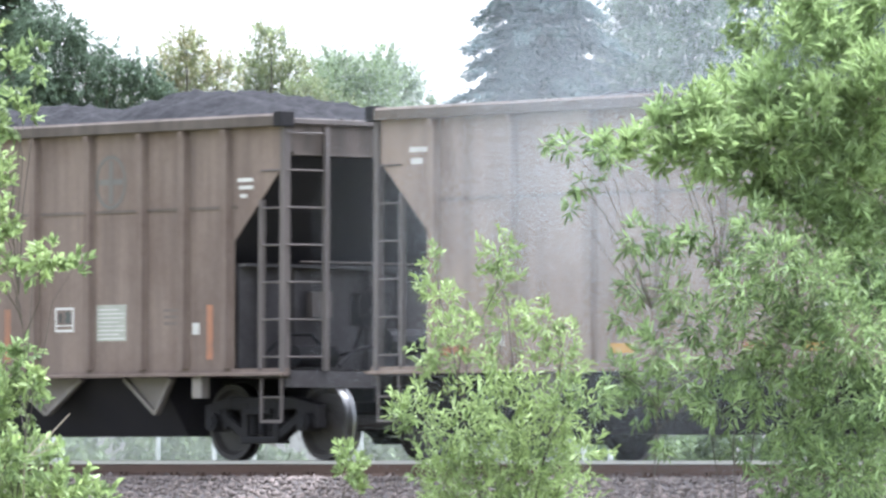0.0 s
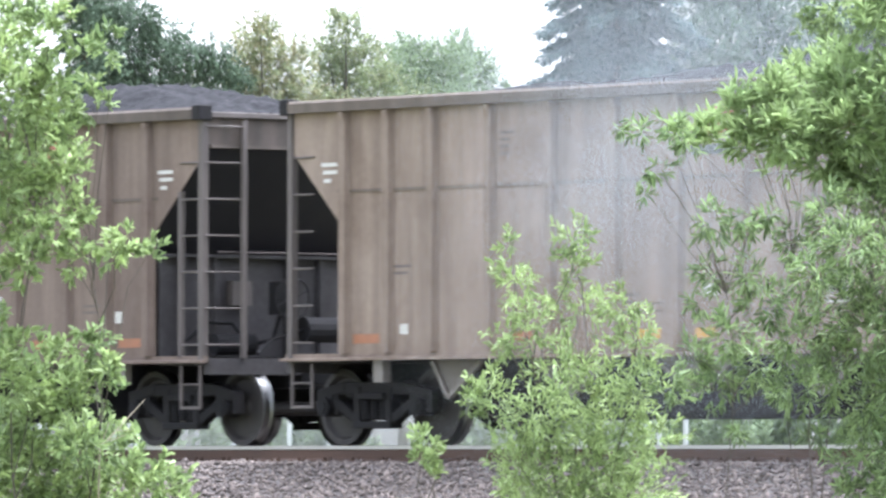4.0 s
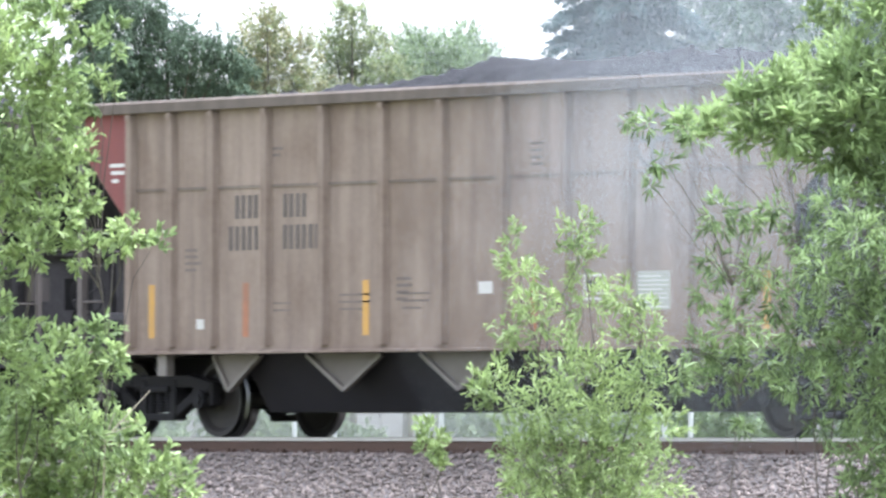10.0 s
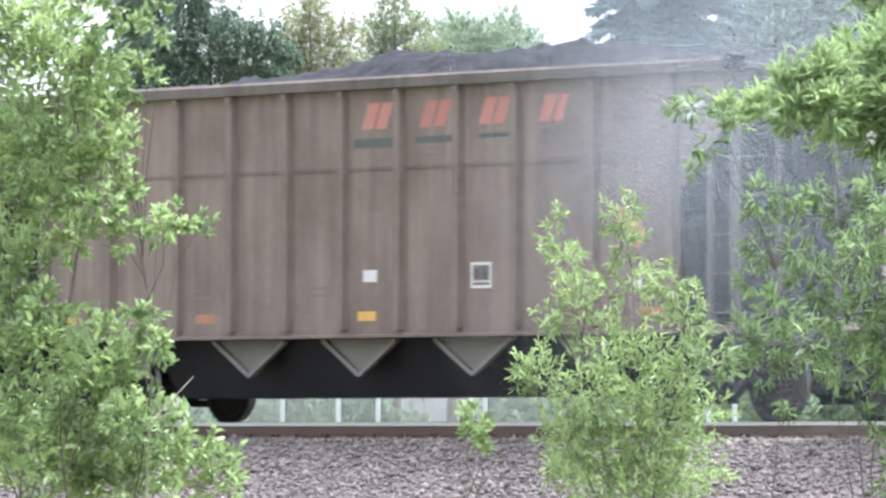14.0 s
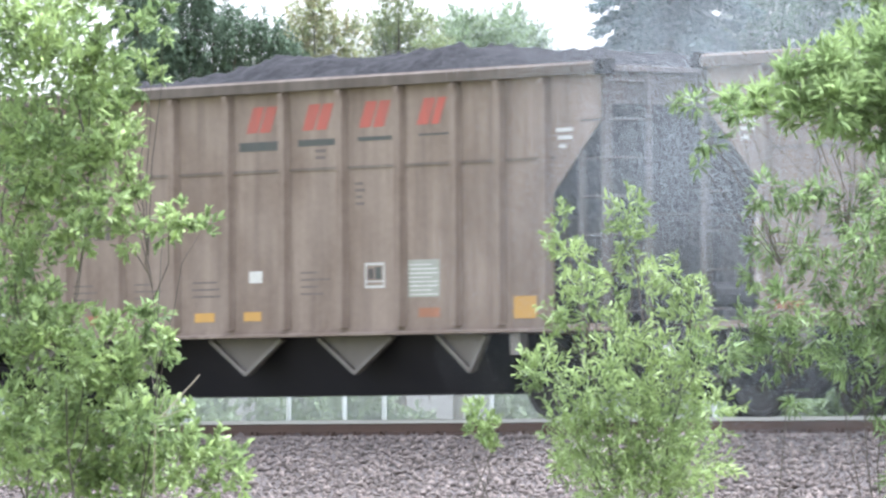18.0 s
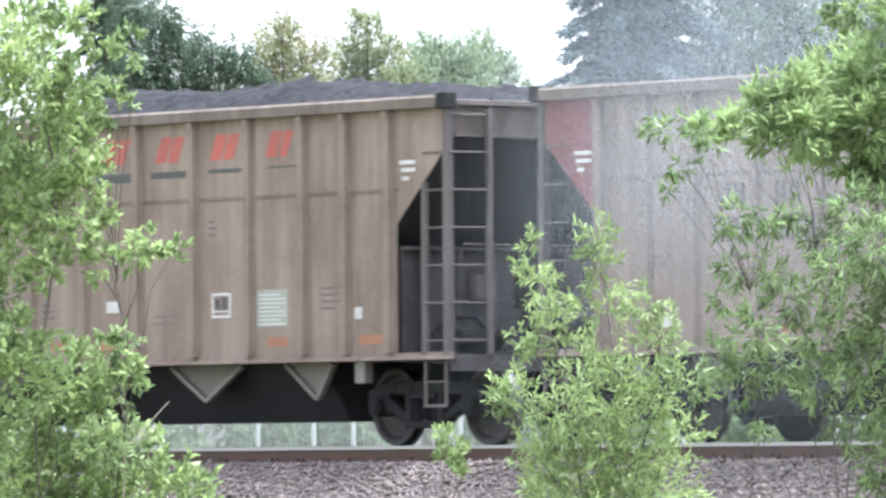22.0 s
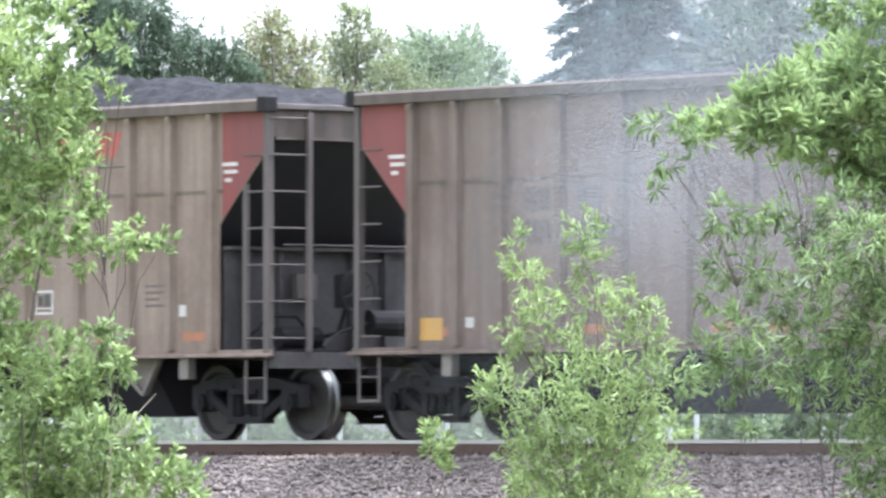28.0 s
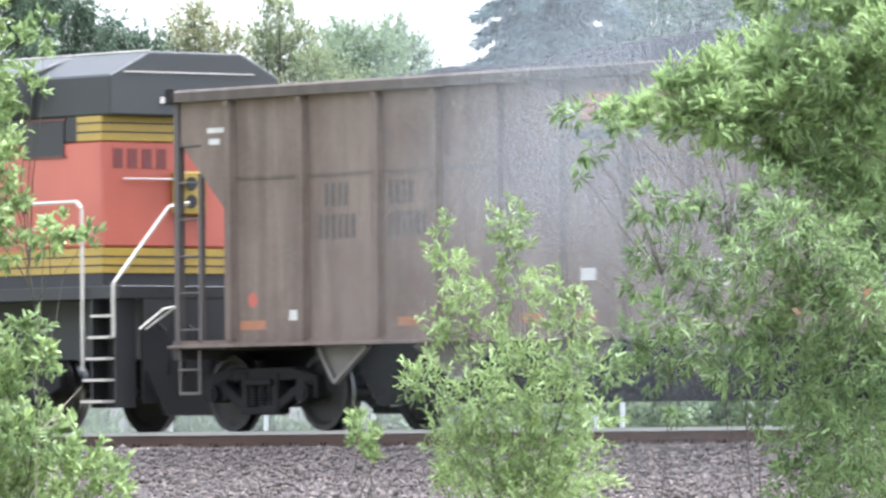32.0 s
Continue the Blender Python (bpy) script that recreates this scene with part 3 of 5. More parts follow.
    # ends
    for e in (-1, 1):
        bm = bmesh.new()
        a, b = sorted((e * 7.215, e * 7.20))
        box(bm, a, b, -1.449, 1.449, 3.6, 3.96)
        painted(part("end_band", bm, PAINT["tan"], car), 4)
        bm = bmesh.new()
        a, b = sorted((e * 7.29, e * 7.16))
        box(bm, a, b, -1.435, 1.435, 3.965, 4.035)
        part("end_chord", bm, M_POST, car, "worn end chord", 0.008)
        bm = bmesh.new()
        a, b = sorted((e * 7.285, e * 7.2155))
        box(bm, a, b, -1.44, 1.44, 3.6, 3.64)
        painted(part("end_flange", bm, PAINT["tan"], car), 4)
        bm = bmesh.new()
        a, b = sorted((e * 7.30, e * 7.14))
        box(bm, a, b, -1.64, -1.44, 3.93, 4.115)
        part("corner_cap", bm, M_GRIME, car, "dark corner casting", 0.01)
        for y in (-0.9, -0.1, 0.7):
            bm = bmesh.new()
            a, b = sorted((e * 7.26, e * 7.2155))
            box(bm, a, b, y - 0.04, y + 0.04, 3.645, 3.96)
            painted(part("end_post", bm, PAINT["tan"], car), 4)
        # sloping end sheet; its colour holds the shade of the underside
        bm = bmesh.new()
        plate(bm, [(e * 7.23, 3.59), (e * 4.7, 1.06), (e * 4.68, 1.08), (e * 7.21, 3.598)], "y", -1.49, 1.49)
        part("slope_sheet", bm, M_SLOPE, car, "sloping end sheet with its shade put in the colour")
        bm = bmesh.new()
        wave = [(e * 6.2, 1.44), (e * 6.2, -1.44), (e * 6.24, -1.44)]
        for y in (-1.12, -0.62, 0.5, 1.0):
            wave += [(e * 6.24, y - 0.05), (e * 6.31, y - 0.035), (e * 6.31, y + 0.035), (e * 6.24, y + 0.05)]
        plate(bm, wave + [(e * 6.24, 1.44)], "z", 1.09, 2.30)
        box(bm, min(e * 6.2, e * 6.36), max(e * 6.2, e * 6.36), -1.44, 1.44, 2.30, 2.34)
        plate_ = part("end_plate", bm, M_GREY, car, "grey stiffened plate across the end under the slope sheet")
        bm = bmesh.new()
        a, b = sorted((e * 6.242, e * 6.36))
        box(bm, a, b, -0.42, -0.12, 1.72, 2.02)
        part("valve_box", bm, M_POST, plate_, "dusty brown valve box")
        bm = bmesh.new()
        a, b = sorted((e * 6.3, e * 7.32))
        box(bm, a, b, -1.495, 1.495, 0.98, 1.06)
        a, b = sorted((e * 7.2, e * 7.34))
        box(bm, a, b, -1.495, 1.495, 0.86, 0.98)
        part("end_sill", bm, M_GREY, car)
        bm = bmesh.new()
        a, b = sorted((e * 7.3, e * 7.86))
        box(bm, a, b, -0.1, 0.1, 0.74, 0.96)
        a, b = sorted((e * 7.82, e * 8.085))
        plate(bm, [(a, -0.16), (b, -0.14), (b, 0.12), (a, 0.16)], "z", 0.68, 1.0)
        part("coupler", bm, M_GRIME, car, "", 0.02)
        bm = bmesh.new()
        tube(bm, [(e * 7.5, 0.3, 0.85), (e * 7.7, 0.32, 0.6), (e * 7.95, 0.3, 0.5), (e * 8.08, 0.28, 0.56)], 0.025, 6)
        part("air_hose", bm, M_GRIME, car)
        if kind == "b":
            truck(car, e * 6.19)
            continue
        bm = bmesh.new()
        box(bm, e * RB - 0.09, e * RB + 0.09, -1.52, -1.40, 0.74, 1.0)
        part("release_box", bm, M_RIM, car, "pale box hanging below the sill")
        truck(car, e * 6.19)
    # end ladders at opposite corners, brake gear on one end
    for e, s in ((1, -1), (-1, 1)):
        bm = bmesh.new()
        box(bm, e * 7.325 - 0.03, e * 7.325 + 0.03, s * 0.98 - 0.03, s * 0.98 + 0.03, 1.06, 3.93)
        part("ladder_stile", bm, M_POST, car)
        ladder(car, (e * 7.33, s * 0.98), (e * 7.25, s * 1.5), [1.22 + 0.44 * k for k in range(7)])
    bm = bmesh.new()
    rod(bm, (6.95, 0.2, 1.42), (6.95, 0.9, 1.42), 0.16, 14)
    part("air_reservoir", bm, M_GRIME, car, "dark air tank on the end platform")
    bm = bmesh.new()
    rod(bm, (6.6, -0.9, 1.24), (6.6, -0.3, 1.24), 0.13, 16)
    part("air_reservoir", bm, M_GRIME, car, "dark air tank on the end platform")
    bm = bmesh.new()
    for pts in ([(6.6, -0.3, 1.24), (6.75, -0.1, 1.3), (6.9, -0.1, 1.6)], [(6.95, 0.2, 1.42), (7.0, -0.3, 1.3), (7.1, -0.6, 1.12)], [(6.45, -1.3, 1.2), (6.45, -0.9, 1.5), (6.45, -0.5, 1.5), (6.6, -0.4, 1.28)]):
        tube(bm, pts, 0.024, 6)
    part("air_pipe", bm, M_GRIME, car)
    bm = bmesh.new()
    box(bm, 6.8, 7.0, -0.2, 0.1, 1.6, 2.0)
    rod(bm, (7.02, -0.05, 1.8), (7.08, -0.05, 1.8), 0.05, 10)
    for k in range(16):
        a0, a1 = 2 * math.pi * k / 16, 2 * math.pi * (k + 1) / 16
        rod(bm, (7.08, -0.05 + 0.26 * math.cos(a0), 1.8 + 0.26 * math.sin(a0)), (7.08, -0.05 + 0.26 * math.cos(a1), 1.8 + 0.26 * math.sin(a1)), 0.014, 6)
    for k in range(4):
        a0 = math.pi * k / 2 + 0.4
        rod(bm, (7.07, -0.05, 1.8), (7.08, -0.05 + 0.26 * math.cos(a0), 1.8 + 0.26 * math.sin(a0)), 0.012, 6)
    part("hand_brake", bm, M_GRIME, car, "hand brake wheel on its gear box")
    bm = bmesh.new()
    for y in (-1.35, 1.35):
        rod(bm, (7.3, y, 2.34), (7.3, -y, 2.34), 0.014, 6)
    part("grab_bar", bm, M_POST, car)
    # underside
    bm = bmesh.new()
    box(bm, -7.3, 7.3, -0.24, 0.24, 0.70, 0.98)
    part("centre_sill", bm, M_GRIME, car)
    # hopper bottom; the darkness under the car is painted into it
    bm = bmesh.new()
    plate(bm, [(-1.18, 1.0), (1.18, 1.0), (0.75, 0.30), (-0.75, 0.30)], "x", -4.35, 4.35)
    part("hopper_bottom", bm, M_SLOPE, car, "discharge hopper bottom with its shade put in the colour")
    return car


def slanted(bm, u0, u1, z0, z1, lean, y=-1.5155):
    plate(bm, [(u0, z0), (u1, z0), (u1 + lean, z1), (u0 + lean, z1)], "y", y, -1.5125)


def bars(name, car, items, material, label="", y=-1.5155):
    """Flat markings on the side, each (u0, u1, z0, z1), as one part."""
    bm = bmesh.new()
    for u0, u1, z0, z1 in items:
        box(bm, u0, u1, y, -1.5125, z0, z1)
    ob = part(name, bm, material, car, label)
    if name.endswith("stencil"):
        ob["kind"] = "stuff"
    return ob


def number_bars(car, items, material, label):
    """Each character of a number as a plain bar of its own."""
    for u0, u1, z0, z1 in items:
        w = 0.36 * (u1 - u0)
        bars("number_bar", car, [(u0, u0 + w, z0, z1), (u1 - w, u1, z0, z1)], material, label, -1.5175)


def glyphs(u0, n, z0, h, w=0.19, gap=0.06):
    return [(u0 + k * (w + gap), u0 + k * (w + gap) + w, z0, z0 + h) for k in range(n)]


def decals(car, kind, rng, red="", logo=None, marks=None, teal=False, orange="low", boxes=False, patch=None, dot=False, pale=False, tags=(), gold=False):
    for e, mat in ((1, M_RED), (-1, M_RED)):
        if ("r" if e > 0 else "l") in red:
            bm = bmesh.new()
            plate(bm, [(e * 6.3, 2.66), (e * 7.13, 3.45), (e * 7.13, 3.94), (e * 6.3, 3.94)], "y", -1.5145, -1.5125)
            part("corner_panel", bm, mat, car, "faded red corner panel")
        if "e" in red and e > 0:
            bm = bmesh.new()
            for y in (-0.84, -0.04):
                box(bm, 7.2155, 7.2185, y, y + 0.7, 3.66, 3.94)
            part("end_panel", bm, mat, car, "faded red end panel")
        o = 6.3 if e > 0 else -6.62
        lines = [(o, o + 0.36, 3.56, 3.62), (o + 0.03, o + 0.24, 3.42, 3.49)] if kind == "b" else [(o, o + 0.3, 3.30, 3.345), (o + 0.03, o + 0.3, 3.21, 3.255), (o + 0.05, o + 0.18, 3.11, 3.155)]
        bars("stencil", car, lines, M_WHITE, "small white stencilled lines", -1.5175)
    if logo:
        for k, u in enumerate((0.32, 1.44, 2.56, 3.68)):
            bm = bmesh.new()
            slanted(bm, u, u + 0.22, 3.47, 3.78, 0.14)
            slanted(bm, u + 0.27, u + 0.48 - 0.06 * (k == 3), 3.47, 3.78, 0.14)
            part("logo_block", bm, logo, car, "slanted red emblem block")
            bars("logo_underline", car, [(u - 0.14 + 0.06 * k, u + 0.64, 3.36 - 0.11 + 0.03 * k, 3.36)], M_GREEN)
    if marks:
        a = -4.05 if kind == "a" else -4.35
        number_bars(car, glyphs(a, 2, 2.62, 0.28) + glyphs(a - 0.12, 3, 2.24, 0.29), marks, "plain bars of a car number")
        b = -3.10 if kind == "a" else -3.14
        number_bars(car, glyphs(b, 2, 2.62, 0.28) + glyphs(b, 3, 2.24, 0.29), marks, "plain bars of a car number")
    if kind == "a" and marks and not logo and not boxes or tags and kind == "a" or teal and not logo and not marks:
        bm = bmesh.new()
        for k in range(18):
            p, q = 2 * math.pi * k / 18, 2 * math.pi * (k + 1) / 18
            beam(bm, (3.78 + 0.29 * math.cos(p), 3.36 + 0.31 * math.sin(p)), (3.78 + 0.29 * math.cos(q), 3.36 + 0.31 * math.sin(q)), 0.045, -1.5165, -1.5125)
        part("emblem_ring", bm, M_PATCH, car, "worn pale ring of a round emblem")
        bars("emblem_bar", car, [(3.74, 3.82, 3.1, 3.62)], M_PATCH)
        bars("emblem_bar", car, [(3.54, 3.735, 3.33, 3.4)], M_PATCH)
        bars("emblem_bar", car, [(3.825, 4.02, 3.33, 3.4)], M_PATCH)
    if gold:
        for a in (-6.02, 5.5):
            bars("end_reflector", car, [(a, a + 0.42, 1.16, 1.42)], M_YELLOW, "square yellow reflector", -1.5175)
    # placards and stencils
    u = rng.uniform(2.4, 2.7)
    bars("placard", car, [(u, u + 0.38, 1.56, 1.59), (u, u + 0.38, 1.83, 1.86), (u, u + 0.03, 1.59, 1.83), (u + 0.35, u + 0.38, 1.59, 1.83), (u + 0.03, u + 0.35, 1.63, 1.645)], M_WHITE, "white framed placard")
    bars("placard_block", car, [(u + 0.06, u + 0.16, 1.67, 1.79)], M_BLACK)
    bars("placard_block", car, [(u + 0.2, u + 0.32, 1.66, 1.81)], M_GREEN)
    u = rng.uniform(0.3, 0.7)
    bars("label_plate", car, [(u, u + 0.26, 1.66, 1.8)], M_WHITE)
    u = rng.uniform(-5.2, -4.7)
    bars("label_plate", car, [(u, u + 0.15, 1.3, 1.42)], M_WHITE)
    if teal:
        u = 3.5
        bars("notice_panel", car, [(u, u + 0.6, 1.44, 1.88)], teal, "banded notice panel")
        for k in range(8):
            bars("notice_line", car, [(u + 0.03, u + 0.57 - 0.12 * (k % 3 == 1), 1.462 + 0.05 * k, 1.478 + 0.05 * k)], M_WHITE, "", -1.5175)
    for u in (-3.4, -2.1, -0.9, 1.3):
        if rng.random() < 0.75:
            bars("stencil", car, [(u + 0.1, u + 0.1 + rng.uniform(0.3, 0.6), 1.5 + 0.085 * k, 1.522 + 0.085 * k) for k in range(rng.integers(2, 5))], M_FAINT)
    if kind != "c":
        for u, z, w in ((4.7, 1.62, 0.45), (-1.0, 1.6, 0.3), (2.45, 2.55, 0.2), (1.6, 3.12, 0.3), (-5.2, 2.0, 0.35), (-3.4, 3.35, 0.28)):
            if rng.random() < 0.7:
                u += rng.uniform(-0.05, 0.15)
                bars("faint_stencil", car, [(u, u + w * rng.uniform(0.6, 1.0), z + 0.08 * k, z + 0.08 * k + 0.035) for k in range(rng.integers(2, 5))], M_FAINT)
    spots = {"low": [(-6.0, -5.5), (-3.0, -2.6), (-0.75, -0.35), (0.25, 0.6), (3.7, 4.1), (5.5, 5.95)],
             "tall": [(-5.8, -5.68), (-3.9, -3.78), (-1.55, -1.43), (1.6, 1.72), (5.7, 5.82)]}[orange]
    for a, b in spots:
        if rng.random() < 0.85 or orange == "tall":
            z = (1.2, 1.31) if orange == "low" else (1.2, 1.85)
            bars("reflector", car, [(a, b, *z)], M_ORANGE if rng.random() < 0.75 else M_YELLOW)
    if rng.random() < 0.5:
        bars("inspection_plate", car, [(5.42, 5.56, 1.5, 1.64)], M_WHITE)
    if patch:
        u0, u1, z0, z1 = patch
        bm = bmesh.new()
        uc, zc = (u0 + u1) / 2, (z0 + z1) / 2
        for dx, dz, k in ((-0.12, 0.1, 0.62), (0.1, -0.08, 0.7), (0.02, 0.02, 0.5)):
            rim = [2 * math.pi * q / 13 for q in range(13)]
            wob = [k * rng.uniform(0.6, 1.05) / 2 for _ in rim]
            plate(bm, [(uc + dx + (u1 - u0) * r * math.cos(q), zc + dz + (z1 - z0) * r * math.sin(q)) for q, r in zip(rim, wob)], "y", -1.5145 - 0.001 * k, -1.5125)
        part("spray_mark", bm, M_SPRAY, car, "faded orange sprayed blotch")
    if dot:
        bm = bmesh.new()
        rod(bm, (-5.75, -1.5155, 1.55), (-5.75, -1.5125, 1.55), 0.09, 14)
        rod(bm, (5.2, -1.5155, 1.45), (5.2, -1.5125, 1.45), 0.08, 14)
        part("paint_dot", bm, M_LOGO, car, "red paint spots")
    if pale:
        bars("paint_patch", car, [(5.4, 5.95, 3.2, 3.9)], M_PANEL, "pale worn repair patch")
        bars("paint_patch", car, [(-5.95, -5.4, 3.05, 3.9)], M_PANEL, "pale worn repair patch")
    for u, z, w, h in tags:
        for k in range(4):
            arc = [math.pi * j / 8 for j in range(9)]
            rim = [(u + w * (k + 0.5 + 0.45 * math.cos(a)) / 4, z + h * (0.25 + (0.75 - 0.1 * (k % 2)) * math.sin(a))) for a in arc]
            hollow = [(u + w * (k + 0.5 + 0.32 * math.cos(a)) / 4, z + h * (0.25 + (0.65 - 0.1 * (k % 2)) * math.sin(a))) for a in arc]
            bm = bmesh.new()
            plate(bm, [(rim[0][0], z)] + rim + [(rim[-1][0], z + 0.1 * (k % 3)), (hollow[-1][0], z + 0.1 * (k % 3))] + hollow[::-1] + [(hollow[0][0], z)], "y", -1.5165, -1.5125)
            part("spray_tag", bm, M_WHITE, car, "white sprayed loop")
    if boxes:
        bars("number_field", car, [(-4.15, -3.55, 2.58, 2.94), (-3.2, -2.6, 2.58, 2.94), (-4.22, -3.5, 2.2, 2.54), (-3.2, -2.48, 2.2, 2.54)], M_WHITE, "white field behind the car number", -1.514)


# number of the car, kind, paint, and what is painted on it; the train runs to the right
CARS = [
    (-1, "b", "tan", {}), (0, "a", "brown", {"orange": "tall", "teal": 2, "dot": 1}), (1, "a", "light", {"red": "re", "marks": 1, "boxes": 1, "teal": 1, "gold": 1}),
    (2, "b", "dark", {"logo": 2, "dot": 1, "patch": (5.0, 5.4, 2.0, 2.5)}), (3, "a", "tan", {"logo": 1, "teal": 2}), (4, "a", "brown", {"red": "l", "logo": 2, "marks": 1}),
    (5, "b", "brown", {"logo": 2, "marks": 1, "patch": (5.2, 5.8, 2.0, 2.3)}), (6, "a", "tan", {"red": "l", "logo": 1, "marks": 1, "teal": 1}), (7, "b", "dark", {"logo": 3, "tags": [(-5.7, 1.4, 0.8, 0.35)]}),
    (8, "a", "tan", {"red": "l", "logo": 1, "marks": 1, "teal": 2}), (9, "a", "tan", {"red": "l", "marks": 1, "orange": "tall", "teal": 2}),
    (10, "b", "brown", {"logo": 2, "marks": 1, "patch": (5.0, 5.6, 1.9, 2.6)}), (11, "b", "tan", {"logo": 2, "marks": 1, "patch": (5.0, 5.9, 2.0, 2.5)}), (12, "a", "light", {"red": "r", "logo": 1, "marks": 1, "teal": 1, "dot": 1}),
    (13, "b", "brown", {"logo": 2, "patch": (5.1, 5.6, 1.9, 2.5)}), (14, "a", "tan", {"red": "r", "marks": 1}), (15, "b", "dark", {"logo": 2}), (16, "a", "tan", {"red": "r", "logo": 1, "marks": 1, "teal": 2}),
    (17, "a", "tan", {"red": "l", "logo": 1, "marks": 1, "teal": 2, "gold": 1}), (18, "b", "tan", {"logo": 1, "marks": 1, "patch": (4.9, 5.6, 2.05, 2.45)}), (19, "a", "tan", {"red": "l", "marks": 1, "teal": 2, "pale": 1}),
    (20, "a", "tan", {"red": "l", "logo": 1, "marks": 1, "teal": 1}), (21, "a", "tan", {"red": "l", "logo": 1, "marks": 1, "teal": 2}), (22, "c", "olive", {"tags": [(-5.5, 1.2, 0.9, 0.9)]}),
    (23, "a", "tan", {"red": "re", "logo": 1, "marks": 1, "teal": 2}), (24, "a", "tan", {"red": "re", "logo": 1, "marks": 1, "teal": 1, "dot": 1}), (25, "b", "brown", {"logo": 2, "marks": 1}),
    (26, "a", "brown", {"red": "l", "logo": 1, "marks": 1, "gold": 1}), (27, "a", "tan", {"red": "r", "logo": 1, "marks": 1}), (28, "b", "brown", {"logo": 1, "marks": 1, "patch": (5.0, 5.5, 1.7, 2.2), "dot": 1}),
    (29, "a", "brown", {"red": "r", "orange": "tall", "marks": 1, "dot": 1, "tags": [(-5.0, 1.2, 0.8, 0.65), (-4.1, 1.2, 0.7, 0.55), (-0.95, 1.2, 0.75, 0.7), (0.2, 1.2, 0.85, 0.85), (1.4, 1.2, 0.5, 0.6)]}),
    (30, "b", "brown", {"logo": 2, "marks": 1, "dot": 1}),
]
WORDS = {"olive": "dusty olive-tan", "light": "cream-coloured, lightly dusted", "tan": "dusty tan", "brown": "dirty brown", "dark": "sooty dark brown"}


DRIFT = [0, 0, 0, 0.06, 0.1, 0.15, 0.19, 0.2, 0.22, 0.13, 0.08, 0.04, 0, 0, 0, 0.03, 0.06, 0.08, 0.1, 0.17, 0.1, 0.16, 0.06, 0.1, 0.02, 0, 0.01, 0.03, 0.04, 0, -0.02, 0.08, 0]


def gap_x(t):
    """Where the front coupling of car 0 stands at a whole second t."""
    return 2.478 + 15.3544 * t + 0.00765 * t * t - 0.0000499 * t ** 3 + DRIFT[int(t)]


def smooth_car_trim(car):
    bm = bmesh.new()
    plate(bm, [(-6.3, 1.09), (-4.65, 1.09), (-4.65, 3.93), (-6.3, 3.93)], "y", -1.5145, -1.5125)
    part("end_panel", bm, M_MAROON, car, "maroon painted end panel")
    bm = bmesh.new()
    plate(bm, [(-6.305, 2.68), (-6.305, 3.93), (-7.15, 3.93), (-7.13, 3.5)], "y", -1.5145, -1.5125)
    part("corner_panel", bm, M_PATCH, car, "grey corner panel")
    bm = bmesh.new()
    plate(bm, [(6.2, 1.09), (6.3, 1.09), (6.3, 2.66), (7.15, 3.47), (7.15, 3.93), (6.2, 3.93)], "y", -1.60, -1.5125)
    part("end_panel", bm, M_OXIDE, car, "dark maroon end post and corner")
    number_bars(car, glyphs(-6.55, 2, 2.5, 0.3) + glyphs(-6.4, 3, 2.08, 0.3), M_WHITE, "plain white bars of a car number")
    number_bars(car, glyphs(-5.55, 2, 2.5, 0.3) + glyphs(-5.6, 3, 2.08, 0.3), M_WHITE, "plain white bars of a car number")
    bars("emblem_block", car, [(3.74, 4.12, 3.02, 3.1), (3.74, 3.82, 2.86, 3.02), (4.02, 4.12, 2.84, 3.02), (3.74, 3.96, 2.56, 2.63), (3.82, 3.92, 2.25, 2.56), (3.92, 4.1, 2.5, 2.56)], M_PANEL, "cream blocks of a faded round emblem")
    bars("emblem_block", car, [(3.66, 3.76, 2.8, 3.1), (4.1, 4.22, 2.75, 2.98), (3.86, 3.96, 2.7, 2.82)], M_FAINT)


templates, trains = {}, []
for n, kind, paint, extra in CARS:
    if kind not in templates:
        car = templates[kind] = hopper_car(kind)
        # remember which parts carry the body paint
        for o in car.children:
            if o.name in PAINTED:
                o["paint"] = PAINTED[o.name]
    else:
        car = copy_thing(templates[kind], Matrix.Identity(4))
    trains.append((n, kind, paint, extra, car))
# rims of the open tops: most are sootier than the sides, a few are bare
SOOTIER = {"light": "tan", "tan": "brown", "brown": "dark", "dark": "dark", "olive": "olive"}
BRIGHT_RIM = (16, 20, 21, 22, 23, 24)
for n, kind, paint, extra, car in trains:
    rng = np.random.default_rng(100 + n)
    for o in car.children:
        if "paint" in o:
            o.material_slots[0].link = "OBJECT"
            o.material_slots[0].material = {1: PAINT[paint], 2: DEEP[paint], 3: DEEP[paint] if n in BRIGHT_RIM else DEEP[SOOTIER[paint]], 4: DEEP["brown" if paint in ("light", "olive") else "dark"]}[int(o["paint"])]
            del o["paint"]
    coal = new("coal_load", COAL[n % 4])
    coal.parent, coal["label"] = car, "heaped black coal load"
    if kind == "c":
        smooth_car_trim(car)
    decals(car, kind, rng, extra.get("red", ""), {1: M_LOGO, 2: M_LOGO_OLD, 3: M_LOGO_DIM}.get(extra.get("logo")), M_MARK if extra.get("marks") else None,
           {1: M_TEAL, 2: M_PANEL}.get(extra.get("teal")), extra.get("orange", "low"), bool(extra.get("boxes")), extra.get("patch"), bool(extra.get("dot")), bool(extra.get("pale")), extra.get("tags", ()), bool(extra.get("gold")))
    words = WORDS[paint] + (" smooth-sided" if kind == "c" else " ribbed") + " coal hopper car" + (" with a red corner" if extra.get("red") else "") + (" with maroon ends" if kind == "c" else "")
    tagged(car, words, "railway hopper car", "coal train")


